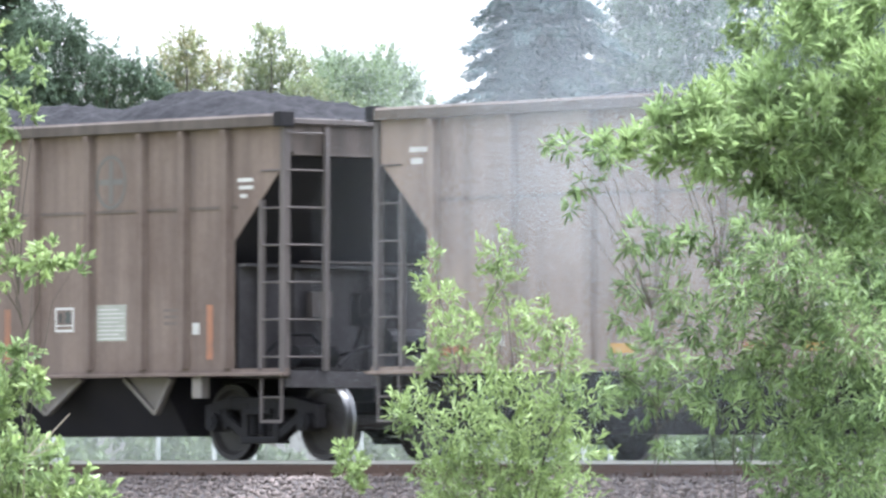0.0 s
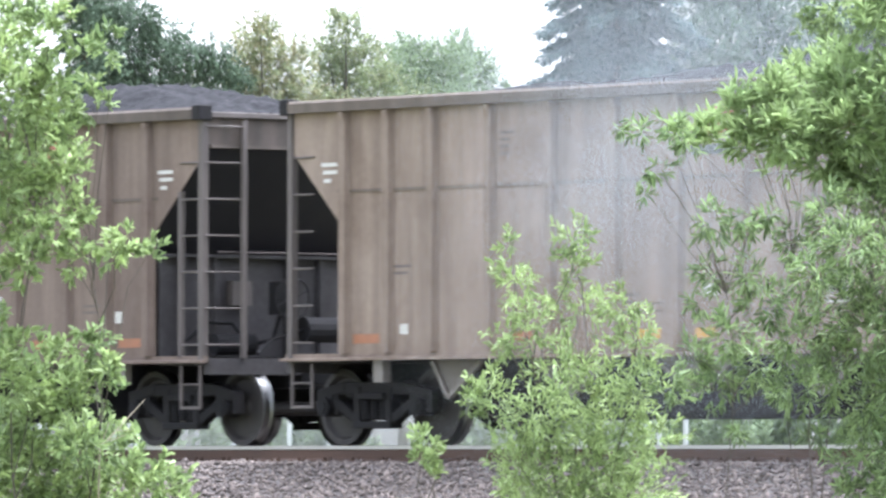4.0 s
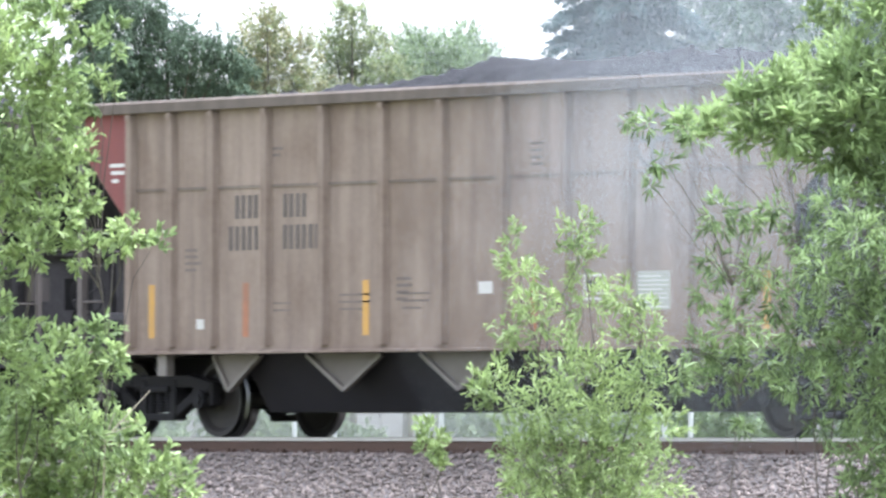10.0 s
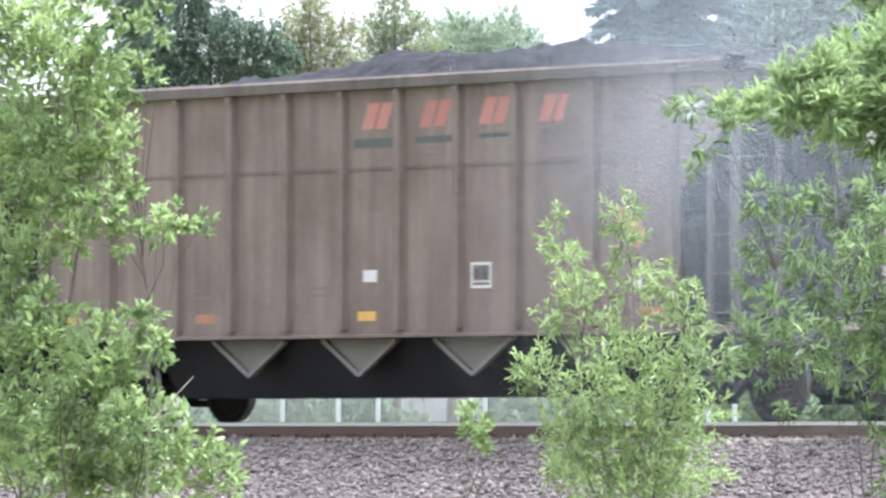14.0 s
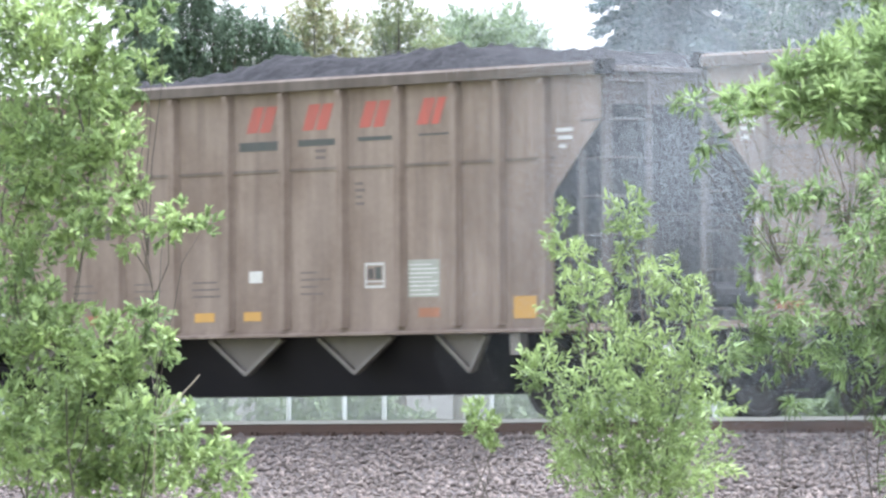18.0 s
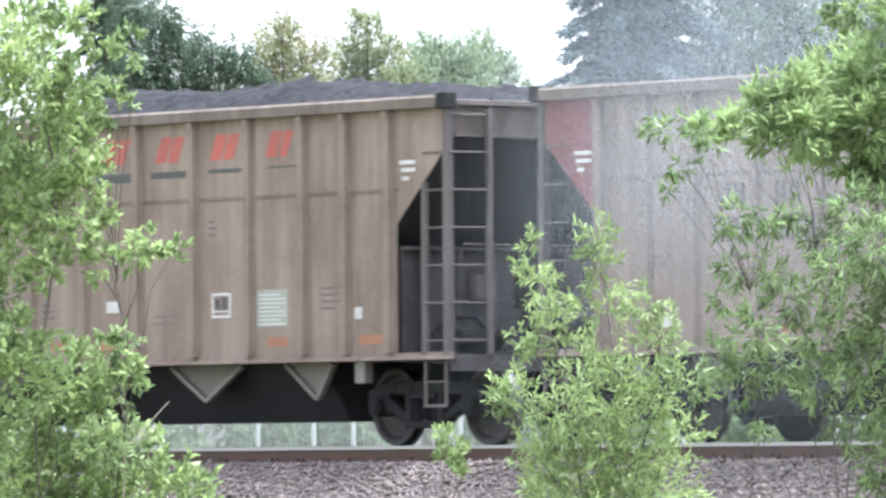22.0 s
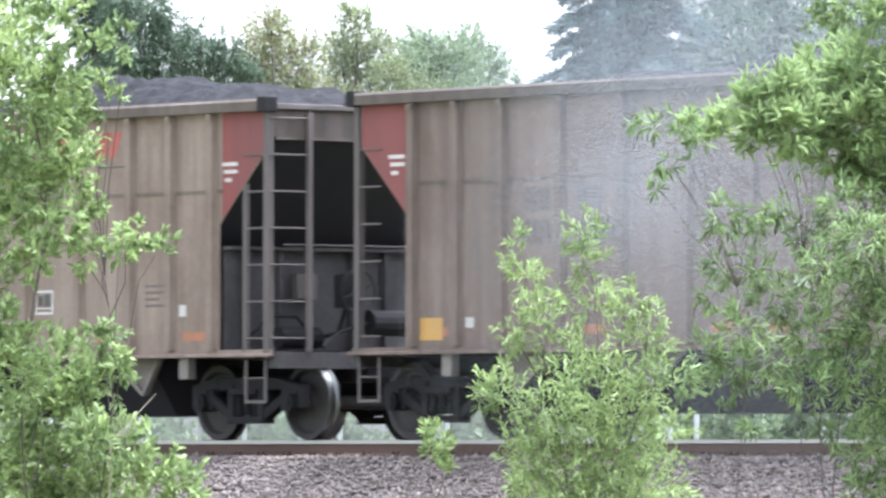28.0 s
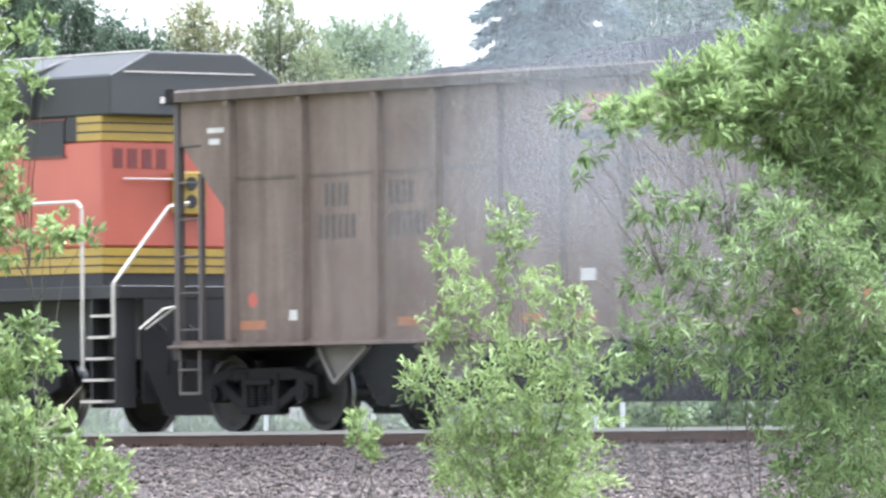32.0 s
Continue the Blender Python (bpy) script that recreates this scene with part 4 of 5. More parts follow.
# ---- the pushing locomotive at the tail ----
def locomotive():
    """A six-axle freight locomotive, its long hood's end at x = 0 coupling plane, running back to -22.3."""
    lo = empty("locomotive")
    tagged(lo, "orange, yellow and black diesel freight locomotive pushing the coal train", "locomotive", "coal train")
    bm = bmesh.new()
    box(bm, -18.2, -0.95, -1.30, 1.30, 2.26, 3.56)
    part("hood", bm, M_LOCO, lo, "orange long hood", 0.03)
    bm = bmesh.new()
    box(bm, -18.2, -0.948, -1.302, 1.302, 1.95, 2.255)
    part("lower_stripe", bm, M_LYEL, lo, "yellow lower band")
    bm = bmesh.new()
    box(bm, -1.45, -0.948, -1.302, 1.302, 3.565, 3.866)
    part("upper_stripe", bm, M_LYEL, lo, "yellow upper band")
    # black band that paints in the shadow below the overhanging roof wings
    bm = bmesh.new()
    box(bm, -18.2, -1.455, -1.302, 1.302, 3.565, 3.866)
    part("upper_side", bm, M_LBLK, lo, "black upper side that paints in the roof wing shadow")
    bm = bmesh.new()
    for z in (2.03, 2.14, 3.66, 3.77):
        box(bm, -18.2 if z < 3 else -1.45, -0.944, -1.306, 1.306, z, z + 0.02)
    part("pinstripe", bm, M_LBLK, lo)
    # radiator roof with its overhanging wings
    bm = bmesh.new()
    plate(bm, [(-1.30, 3.87), (1.30, 3.87), (1.55, 4.10), (1.55, 4.38), (0.7, 4.66), (-0.7, 4.66), (-1.55, 4.38), (-1.55, 4.10)], "x", -6.2, -2.3)
    part("radiator_roof", bm, M_LGREY, lo, "dark grey flared radiator roof", 0.02)
    # pale rods added to paint the highlight on the roof's upper edges
    bm = bmesh.new()
    for z, y, x in ((4.392, -1.56, -2.3), (4.668, -0.705, -0.75)):
        rod(bm, (-6.2, y, z), (x, y, z), 0.012, 6)
    part("roof_edge", bm, M_HAND, lo, "pale line that paints the highlight along the roof edge")
    bm = bmesh.new()
    plate(bm, [(-1.31, 3.87), (1.31, 3.87), (1.31, 4.36), (0.7, 4.66), (-0.7, 4.66), (-1.31, 4.36)], "x", -2.298, -0.75)
    end_roof = part("roof_end", bm, M_LGREY, lo, "dark grey end of the roof", 0.02)
    bm = bmesh.new()
    box(bm, -0.75, -0.74, -1.1, 0.9, 4.395, 4.41)
    part("seam", bm, M_HAND, end_roof, "pale seam line")
    bm = bmesh.new()
    box(bm, -0.75, -0.735, -0.55, -0.25, 4.02, 4.1)
    part("lifting_eye", bm, M_HAND, end_roof)
    bm = bmesh.new()
    tube(bm, [(-4.6, -0.55, 4.67), (-4.5, -0.5, 4.82), (-4.4, -0.5, 4.67)], 0.025, 6)
    part("roof_bracket", bm, M_HAND, lo)
    bm = bmesh.new()
    for k in range(10):
        x = -6.0 + 0.36 * k
        box(bm, x, x + 0.3, -1.556, -1.552, 4.15, 4.33)
    part("radiator_grille", bm, M_LBLK, lo)
    bm = bmesh.new()
    box(bm, -18.2, -6.2, -1.0, 1.0, 3.87, 4.35)
    part("hood_roof", bm, M_LBLK, lo, "", 0.05)
    bm = bmesh.new()
    box(bm, -2.5, -1.7, -1.318, -1.305, 3.4, 3.82)
    grille = part("side_grille", bm, M_LBLK, lo, "dark screened side opening")
    for z in (3.37, 3.825):
        bm = bmesh.new()
        box(bm, -2.54, -1.66, -1.326, -1.303, z, z + 0.03)
        part("grille_frame", bm, M_MAROON, grille)
    for x in (-2.9, -4.1, -5.3, -6.5, -7.7, -8.9, -10.1):
        bm = bmesh.new()
        box(bm, x - 0.5, x + 0.5, -1.312, -1.302, 2.25, 3.3)
        d = part("hood_door", bm, M_LOCO, lo, "", 0.004)
        bm = bmesh.new()
        box(bm, x + 0.36, x + 0.42, -1.33, -1.312, 2.7, 2.82)
        part("latch", bm, M_LBLK, d)
    for k in range(4):
        bm = bmesh.new()
        box(bm, -0.947, -0.94, -1.12 + 0.22 * k, -0.98 + 0.22 * k, 3.23, 3.47)
        part("number_bar", bm, M_RED, lo, "plain bar of an engine number")
    bm = bmesh.new()
    tube(bm, [(-0.9, -1.0, 3.1), (-0.88, -0.6, 3.1), (-0.9, -0.2, 3.1)], 0.014, 6)
    part("grab_iron", bm, M_HAND, lo)
    for y in (-0.95, -0.72, -0.5, 0.5, 0.72):
        bm = bmesh.new()
        tube(bm, [(-0.25, y, 1.3), (-0.12, y, 1.22), (-0.08, y + 0.02, 0.9), (-0.14, y + 0.05, 0.7)], 0.022, 6)
        part("air_hose", bm, M_GRIME, lo)
    bm = bmesh.new()
    tube(bm, [(-0.2, -1.3, 1.25), (-0.16, -0.95, 1.5), (-0.16, -0.78, 1.52), (-0.2, -1.2, 1.25)], 0.014, 6)
    part("uncoupling_lever", bm, M_HAND, lo, "pale uncoupling lever")
    # headlight
    bm = bmesh.new()
    box(bm, -0.95, -0.86, -0.24, 0.24, 2.67, 3.2)
    h = part("headlight", bm, M_LYEL, lo, "yellow headlight housing", 0.02)
    for z in (2.83, 3.05):
        bm = bmesh.new()
        rod(bm, (-0.86, 0, z), (-0.845, 0, z), 0.085, 14)
        part("lens", bm, M_LBLK, h)
    bm = bmesh.new()
    box(bm, -18.2, -0.96, -1.28, 1.28, 1.782, 1.948)
    part("hood_base", bm, M_LBLK, lo, "black foot of the hood")
    # cab and short hood at the far end
    bm = bmesh.new()
    box(bm, -20.4, -18.2, -1.5, 1.5, 1.8, 4.5)
    cab = part("cab", bm, M_LOCO, lo, "orange cab", 0.06)
    bm = bmesh.new()
    for s in (-1, 1):
        box(bm, -20.0, -18.7, s * 1.5 - 0.01, s * 1.5 + 0.01, 3.1, 3.9)
    part("cab_window", bm, M_LBLK, cab)
    bm = bmesh.new()
    box(bm, -21.6, -20.4, -1.1, 1.1, 1.8, 3.3)
    part("short_hood", bm, M_LOCO, lo, "", 0.08)
    # deck, platform, sill
    bm = bmesh.new()
    box(bm, -22.0, -0.25, -1.55, 1.55, 1.62, 1.78)
    part("deck", bm, M_LBLK, lo, "", 0.01)
    bm = bmesh.new()
    box(bm, -22.0, -0.3, -0.9, 0.9, 0.9, 1.62)
    part("underframe", bm, M_LBLK, lo)
    bm = bmesh.new()
    box(bm, -14.5, -8.0, -1.4, 1.4, 0.55, 1.6)
    part("fuel_tank", bm, M_LBLK, lo, "", 0.15)
    for e, x in ((1, -0.25), (-1, -22.0)):
        bm = bmesh.new()
        a, b = sorted((x, x - e * 0.06))
        box(bm, a, b, -1.2, 1.2, 0.35, 1.62)
        part("end_plate", bm, M_LBLK, lo)
        bm = bmesh.new()
        a, b = sorted((x, x + e * 0.25))
        box(bm, a, b, -0.15, 0.15, 0.7, 1.0)
        part("coupler", bm, M_GRIME, lo)
    # steps at the corners
    for s in (-1, 1):
        bm = bmesh.new()
        for k in range(5):
            z = 0.36 + 0.26 * k
            q = s * (1.5 + 0.04 * (4 - k))
            box(bm, -0.78, -0.36, q - 0.11, q + 0.11, z, z + 0.03)
        st = part("corner_step", bm, M_HAND, lo, "pale-edged steel steps")
        for a, b, c, d in ((-0.83, -0.79, 1.27, 1.57), (-0.35, -0.31, 1.27, 1.57), (-0.788, -0.352, 1.31, 1.35)):
            bm = bmesh.new()
            y0, y1 = sorted((s * c, s * d))
            box(bm, a, b, y0, y1, 0.3, 1.62)
            part("step_plate", bm, M_LBLK, lo)
        bm = bmesh.new()
        tube(bm, [(-0.32, s * 1.6, 1.15), (-0.32, s * 1.6, 1.8), (-0.32, s * 0.75, 2.74), (-0.32, s * 0.45, 2.79)], 0.024, 8)
        part("handrail", bm, M_HAND, lo, "pale bent handrail")
        bm = bmesh.new()
        tube(bm, [(-0.95, s * 1.6, 0.75), (-0.95, s * 1.6, 2.73), (-1.05, s * 1.6, 2.81), (-18.0, s * 1.6, 2.81)], 0.022, 8)
        for k in range(7):
            rod(bm, (-3.6 - 2.2 * k, s * 1.58, 1.7), (-3.6 - 2.2 * k, s * 1.58, 2.81), 0.02, 8)
        part("side_handrail", bm, M_HAND, lo, "pale side handrail")
    # three-axle trucks
    for x in (-4.6, -17.6):
        t = empty("truck")
        t.parent, t.location = lo, (x, 0, 0)
        for a in (-1.9, 0, 1.9):
            o = new("wheelset", WHEELSET)
            o.parent, o.location, o.scale = t, (a, 0, 0.53), (1.16, 1, 1.16)
        for s in (-1, 1):
            bm = bmesh.new()
            plate(bm, [(-2.6, 0.55), (-2.2, 0.38), (2.2, 0.38), (2.6, 0.55), (2.6, 0.85), (1.0, 1.0), (-1.0, 1.0), (-2.6, 0.85)], "y", s * 1.12 - 0.06, s * 1.12 + 0.06)
            part("side_frame", bm, M_GRIME, t, "", 0.02)
    bm = bmesh.new()
    plate(bm, [(-0.9, 0.2), (0.9, 0.2), (1.2, 0.75), (-1.2, 0.75)], "x", -0.24, -0.18)
    part("pilot_plate", bm, M_LBLK, lo)
    return lo


engine = locomotive()


# ---- trees and bushes ----
def leaf_cloud(centres, dirs, size, aspect, seed, fold=0.25, jitter=0.35):
    """Folded pointed leaves: one at each centre, along its direction."""
    rng = np.random.default_rng(seed)
    n = len(centres)
    d = dirs + rng.normal(0, jitter, (n, 3))
    d /= np.linalg.norm(d, axis=1, keepdims=True) + 1e-9
    up = np.array([0, 0, 1.0]) + rng.normal(0, 0.55, (n, 3))
    s = np.cross(d, up)
    s /= np.linalg.norm(s, axis=1, keepdims=True) + 1e-9
    nrm = np.cross(s, d)
    L = size * rng.uniform(0.65, 1.25, (n, 1))
    w = L * aspect * 0.5
    b = centres
    v = np.stack([b, b + d * L * 0.3 + s * w + nrm * w * fold, b + d * L * 0.72 + s * w * 0.75 + nrm * w * fold, b + d * L - nrm * L * 0.12,
                  b + d * L * 0.72 - s * w * 0.75 + nrm * w * fold, b + d * L * 0.3 - s * w + nrm * w * fold], 1)
    q = np.array([[0, 1, 2, 3], [0, 3, 4, 5]])
    f = (q[None] + 6 * np.arange(n)[:, None, None]).reshape(-1, 4)
    return v.reshape(-1, 3), f


def sprigs(c, r, count, per, rng, rise=0.5, flat=1.0):
    """Leaf seats along short twigs that fan out of a clump: centres, directions, and the twigs."""
    cs, ds, tw = [], [], []
    for _ in range(count):
        o = rng.normal(0, 1, 3)
        o /= np.linalg.norm(o)
        o[1] *= flat
        start = np.array(c) + o * r * rng.uniform(0.0, 1.0) ** 0.6 * 0.85
        d = o * 0.8 + np.array([0, 0, rise]) + rng.normal(0, 0.35, 3)
        d /= np.linalg.norm(d)
        ln = r * rng.uniform(0.35, 0.75)
        side = np.cross(d, rng.normal(0, 1, 3))
        side /= np.linalg.norm(side)
        other = np.cross(d, side)
        tw.append((start, start + d * ln))
        for k in range(per):
            t = (k + 0.6) / per
            cs.append(start + d * ln * t)
            ds.append(d * 0.75 + (side * math.cos(2.4 * k) + other * math.sin(2.4 * k)) * 0.85 * (1 - 0.6 * t))
    return np.array(cs), np.array(ds), tw


def bush(name, at, turn, clumps, root, material, leaf, aspect, label, seed, density=1.0, per=9, category="bush", flat=0.8, depth=0.5, rise=0.5, wood=1.0, reach=(0.6, 0.9), lift=1.0):
    """A leafy bush of stems and sprays; clumps are (across, height, radius) in the bush's own upright plane, set to and fro in depth."""
    b = tagged(empty(name), label, category)
    b.matrix_basis = pose(at[0], at[1], at[2], 0, 0, turn)
    rng = np.random.default_rng(seed)
    high = max(z for _, z, _ in clumps) - at[2]
    stems = [(x, rng.uniform(-0.15, 0.15), high * rng.uniform(*reach)) for x in root]
    bend = rng.uniform(0.03, 0.1)

    def stem_x(x, h, z):
        return x + bend * math.sin(2.4 * z + 9 * x) + 0.25 * x * z / h

    for x, y, h in stems:
        bm = bmesh.new()
        pts = [(stem_x(x, h, h * k / 10), y, h * k / 10) for k in range(11)]
        for k, (p, q) in enumerate(zip(pts, pts[1:])):
            rod(bm, p, q, wood * 0.014 * (1.1 - k / 10), 6, wood * 0.014 * (1 - k / 10))
        part("stem", bm, M_BARK, b)
    for u, z, r in clumps:
        dy = rng.uniform(-depth, depth)
        c = np.array([u, dy, z - at[2]])
        cnt = max(4, int(density * (r / leaf) ** 2 * 6.5))
        cs, ds, tw = sprigs(c, r, cnt, per, rng, rise, flat)
        v, f = leaf_cloud(cs, ds, leaf, aspect, int(rng.integers(1e6)))
        o = new("leaf_spray", from_arrays("leaf_spray", v, f, material))
        o.parent, o["kind"] = b, "stuff"
        bm = bmesh.new()
        sx, sy, sh = min(stems, key=lambda q: abs(q[0] - u) + rng.uniform(0, 0.3))
        h0 = min(sh * 0.95, max(0.2, c[2] - lift * (0.25 + 0.35 * rng.random() + 0.4 * abs(u - sx))))
        p0, p3 = Vector((stem_x(sx, sh, h0), sy, h0)), Vector(c)
        p1 = p0.lerp(p3, 0.35) + Vector((0.03 * rng.normal(), 0, 0.04))
        p2 = p0.lerp(p3, 0.7) + Vector((0.03 * rng.normal(), 0, 0.05))
        rad = wood * (0.003 + 0.01 * r)
        for a, c2, ra, rb in ((p0, p1, rad * 1.5, rad * 1.2), (p1, p2, rad * 1.2, rad), (p2, p3, rad, rad * 0.5)):
            rod(bm, a, c2, ra, 5, rb)
        part("branch", bm, M_BARK, b)
    return b


def broadleaf(at, clumps, material, label, seed, leaf=0.2, aspect=0.6, density=1.0, rise=0.35):
    t = tagged(empty("tree"), label, "tree")
    t.matrix_basis = pose(at[0], at[1], at[2], 0, 0, TURN)
    rng = np.random.default_rng(seed)
    zt = max(z for _, z, _ in clumps) - at[2]
    bm = bmesh.new()
    rod(bm, (0, 0, 0), (0.1, 0, zt * 0.45), 0.17, 8, 0.12)
    rod(bm, (0.1, 0, zt * 0.45), (0.0, 0, zt * 0.9), 0.12, 8, 0.03)
    part("trunk", bm, M_BARK, t)
    for u, z, r in clumps:
        dy = rng.uniform(-0.8, 0.8)
        bm = bmesh.new()
        rod(bm, (0.08, 0, (z - at[2]) * 0.7), (u, dy, z - at[2]), 0.05, 5, 0.012)
        part("limb", bm, M_BARK, t)
        cs, ds, tw = sprigs((u, dy, z - at[2]), r, max(8, int(density * (r / leaf) ** 2 * 4)), 8, rng, rise)
        v, f = leaf_cloud(cs, ds, leaf, aspect, int(rng.integers(1e6)), 0.25, 0.5)
        o = new("crown", from_arrays("crown", v, f, material))
        o.parent, o["kind"] = t, "stuff"
    return t


def conifer(at, height, radius, material, label, seed, droop=0.35, first=0.35, leaf=0.17, step=0.42, top_up=0.0, slim=(0.0, 9.0), gaps=0.0):
    """A conifer: a straight trunk and whorls of boughs that carry hanging sprays."""
    t = tagged(empty("conifer_tree"), label, "tree")
    t.location = at
    rng = np.random.default_rng(seed)
    bm = bmesh.new()
    rod(bm, (0, 0, 0), (0, 0, height), 0.22, 8, 0.02)
    part("trunk", bm, M_BARK, t)
    z = height * first
    cs, ds = [], []
    bm = bmesh.new()
    while z < height - 0.15:
        k = (height - z) / (height * (1 - first))
        reach = radius * (k ** 0.85) if z > slim[0] else min(slim[1], radius * (k ** 0.85))
        nb = 9 if k > 0.15 else 6
        a0 = rng.uniform(0, 6.28)
        for i in range(nb):
            if rng.random() < gaps:
                continue
            a = a0 + 6.283 * i / nb + rng.uniform(-0.25, 0.25)
            ln = reach * rng.uniform(0.55, 1.2) + 0.15
            d = np.array([math.cos(a), math.sin(a), 0])
            p0 = np.array([0, 0, z + rng.uniform(-0.6, 0.6) * step])
            pts = [p0 + d * ln * s + np.array([0, 0, 0.12 * ln * s - droop * ln * s * s + top_up * s]) for s in (0, 0.35, 0.7, 1.0)]
            for p, q in zip(pts, pts[1:]):
                rod(bm, p, q, 0.02, 3, 0.01)
            m = max(40, int(ln * 170))
            for s in rng.uniform(0.08, 1.0, m):
                j = min(2, int(s * 3))
                q = pts[j] + (pts[j + 1] - pts[j]) * (s * 3 - j)
                side = np.array([-d[1], d[0], 0]) * rng.uniform(-1, 1)
                cs.append(q + side * 0.24 * ln * (1.1 - s) + rng.normal(0, 0.05, 3))
                ds.append(d * 0.7 + side * 1.0 + np.array([0, 0, -droop * 1.6 * rng.random()]))
        z += step * rng.uniform(0.8, 1.2) * (0.5 + 0.6 * k)
    part("bough", bm, M_BARK, t)
    v, f = leaf_cloud(np.array(cs), np.array(ds), leaf, 0.3, seed + 7, 0.2, 0.35)
    o = new("crown", from_arrays("crown", v, f, material))
    o.parent, o["kind"] = t, "stuff"
    return t


TURN = 51.83
# far trees beyond the fence
broadleaf((-88.4, 65.2, -0.7), [(0.0, 10.6, 0.55), (-0.29, 10.0, 0.71), (0.71, 9.9, 0.64), (0.0, 9.1, 0.86), (1.0, 9.1, 0.57), (0.2, 7.8, 1.1), (1.0, 7.4, 0.9), (-1.2, 8.5, 0.8), (1.9, 8.4, 0.75), (-0.6, 9.1, 0.5)],
          LEAF_A, "olive and reddish broadleaf tree beyond the railway", 11, 0.095)
broadleaf((-91.0, 69.9, -0.7), [(0.0, 11.1, 0.5), (-0.41, 10.3, 0.55), (0.47, 10.35, 0.6), (-0.12, 9.6, 0.85), (0.91, 9.6, 0.58), (0.1, 8.2, 1.2), (1.2, 8.0, 0.9), (1.7, 8.8, 0.8), (-1.0, 8.8, 0.6)],
          LEAF_B, "olive green broadleaf tree beyond the railway", 12, 0.095)
broadleaf((-105.8, 83.4, -0.7), [(0.0, 11.5, 0.5), (0.64, 11.2, 0.65), (-0.16, 10.8, 0.75), (1.28, 10.9, 0.75), (0.32, 10.1, 0.96), (-0.4, 9.0, 1.2), (1.2, 9.2, 1.2)],
          LEAF_C, "pale green broadleaf tree beyond the railway", 13, 0.1)
broadleaf((-112.7, 90.9, -0.7), [(0.0, 12.1, 0.5), (0.67, 11.5, 0.55), (0.17, 11.0, 0.9), (1.25, 10.9, 0.25), (0.0, 9.6, 1.3), (1.8, 10.4, 0.3), (1.4, 9.4, 1.1)],
          LEAF_C, "pale grey-green broadleaf tree beyond the railway", 14, 0.1)
broadleaf((-73.86, 51.3, -0.7), [(-1.16, 10.21, 0.65), (-0.52, 9.89, 0.62), (0.0, 9.5, 0.62), (0.65, 9.14, 0.58), (1.29, 8.99, 0.54), (1.74, 8.67, 0.39), (-1.03, 8.99, 0.77), (-0.26, 8.6, 0.84), (0.77, 8.34, 0.71), (-1.42, 8.21, 0.71), (1.42, 8.09, 0.58), (-0.52, 7.7, 0.77), (0.65, 7.57, 0.77), (-1.3, 7.2, 0.8), (1.5, 7.1, 0.8)],
          LEAF_CEDAR, "dark green drooping cedar beyond the railway", 15, 0.11, 0.38, 1.7, -0.8)
conifer((-83.0, 55.8, -0.7), 19.0, 1.7, LEAF_CEDAR, "tall dark drooping conifer beyond the railway", 21, 0.7, 0.5, 0.12, 0.3, slim=(12.5, 0.6))
conifer((-86.66, 75.45, -0.7), 15.6, 3.5, LEAF_SPRUCE, "blue-green spruce beyond the railway", 24, 0.34, 0.5, 0.2, 0.38, gaps=0.12)
broadleaf((-90.2, 82.3, -0.7), [(-0.75, 12.8, 0.75), (-0.9, 11.9, 0.72), (0.0, 12.2, 0.83), (-0.15, 11.14, 0.83), (0.75, 12.5, 0.83), (0.75, 11.45, 0.83), (-1.06, 10.99, 0.57), (-1.33, 10.47, 0.48), (-0.3, 10.32, 0.83), (1.06, 10.47, 0.83), (1.66, 11.6, 0.83), (1.66, 12.8, 0.83), (0.3, 13.56, 0.75), (-0.8, 9.6, 0.8), (0.6, 9.4, 0.9)],
          LEAF_AIRY, "tall grey-green tree beyond the railway", 16, 0.12, 0.4, 1.3, -0.2)
broadleaf((-75.3, 73.8, -0.7), [(-0.56, 11.53, 0.97), (0.28, 10.69, 1.11), (-0.56, 10.0, 0.97), (0.97, 11.67, 1.11), (1.67, 10.13, 1.11), (0.56, 9.44, 1.11), (-1.11, 9.44, 0.84), (2.23, 11.39, 1.11), (0.3, 12.6, 1.1)],
          LEAF_AIRY, "tall dense green tree beyond the railway", 17, 0.12, 0.4, 1.3, -0.1)

# hedge and weeds behind the fence
rng = np.random.default_rng(77)
for i in range(24):
    x = -50 + 2.0 * i + rng.uniform(-0.6, 0.6)
    h = rng.uniform(1.4, 2.2)
    cl = [(rng.uniform(-1.4, 1.4), -0.7 + rng.uniform(0.2, h), rng.uniform(0.3, 0.5)) for _ in range(11)]
    bush("hedge_bush", (x, 18.2 + rng.uniform(-0.5, 1.2), -0.72), 0, cl, (-0.8, 0.0, 0.8), LEAF_C, 0.13, 0.5, "pale green bush behind the chain-link fence", 300 + i, 0.75, 8, depth=0.4)

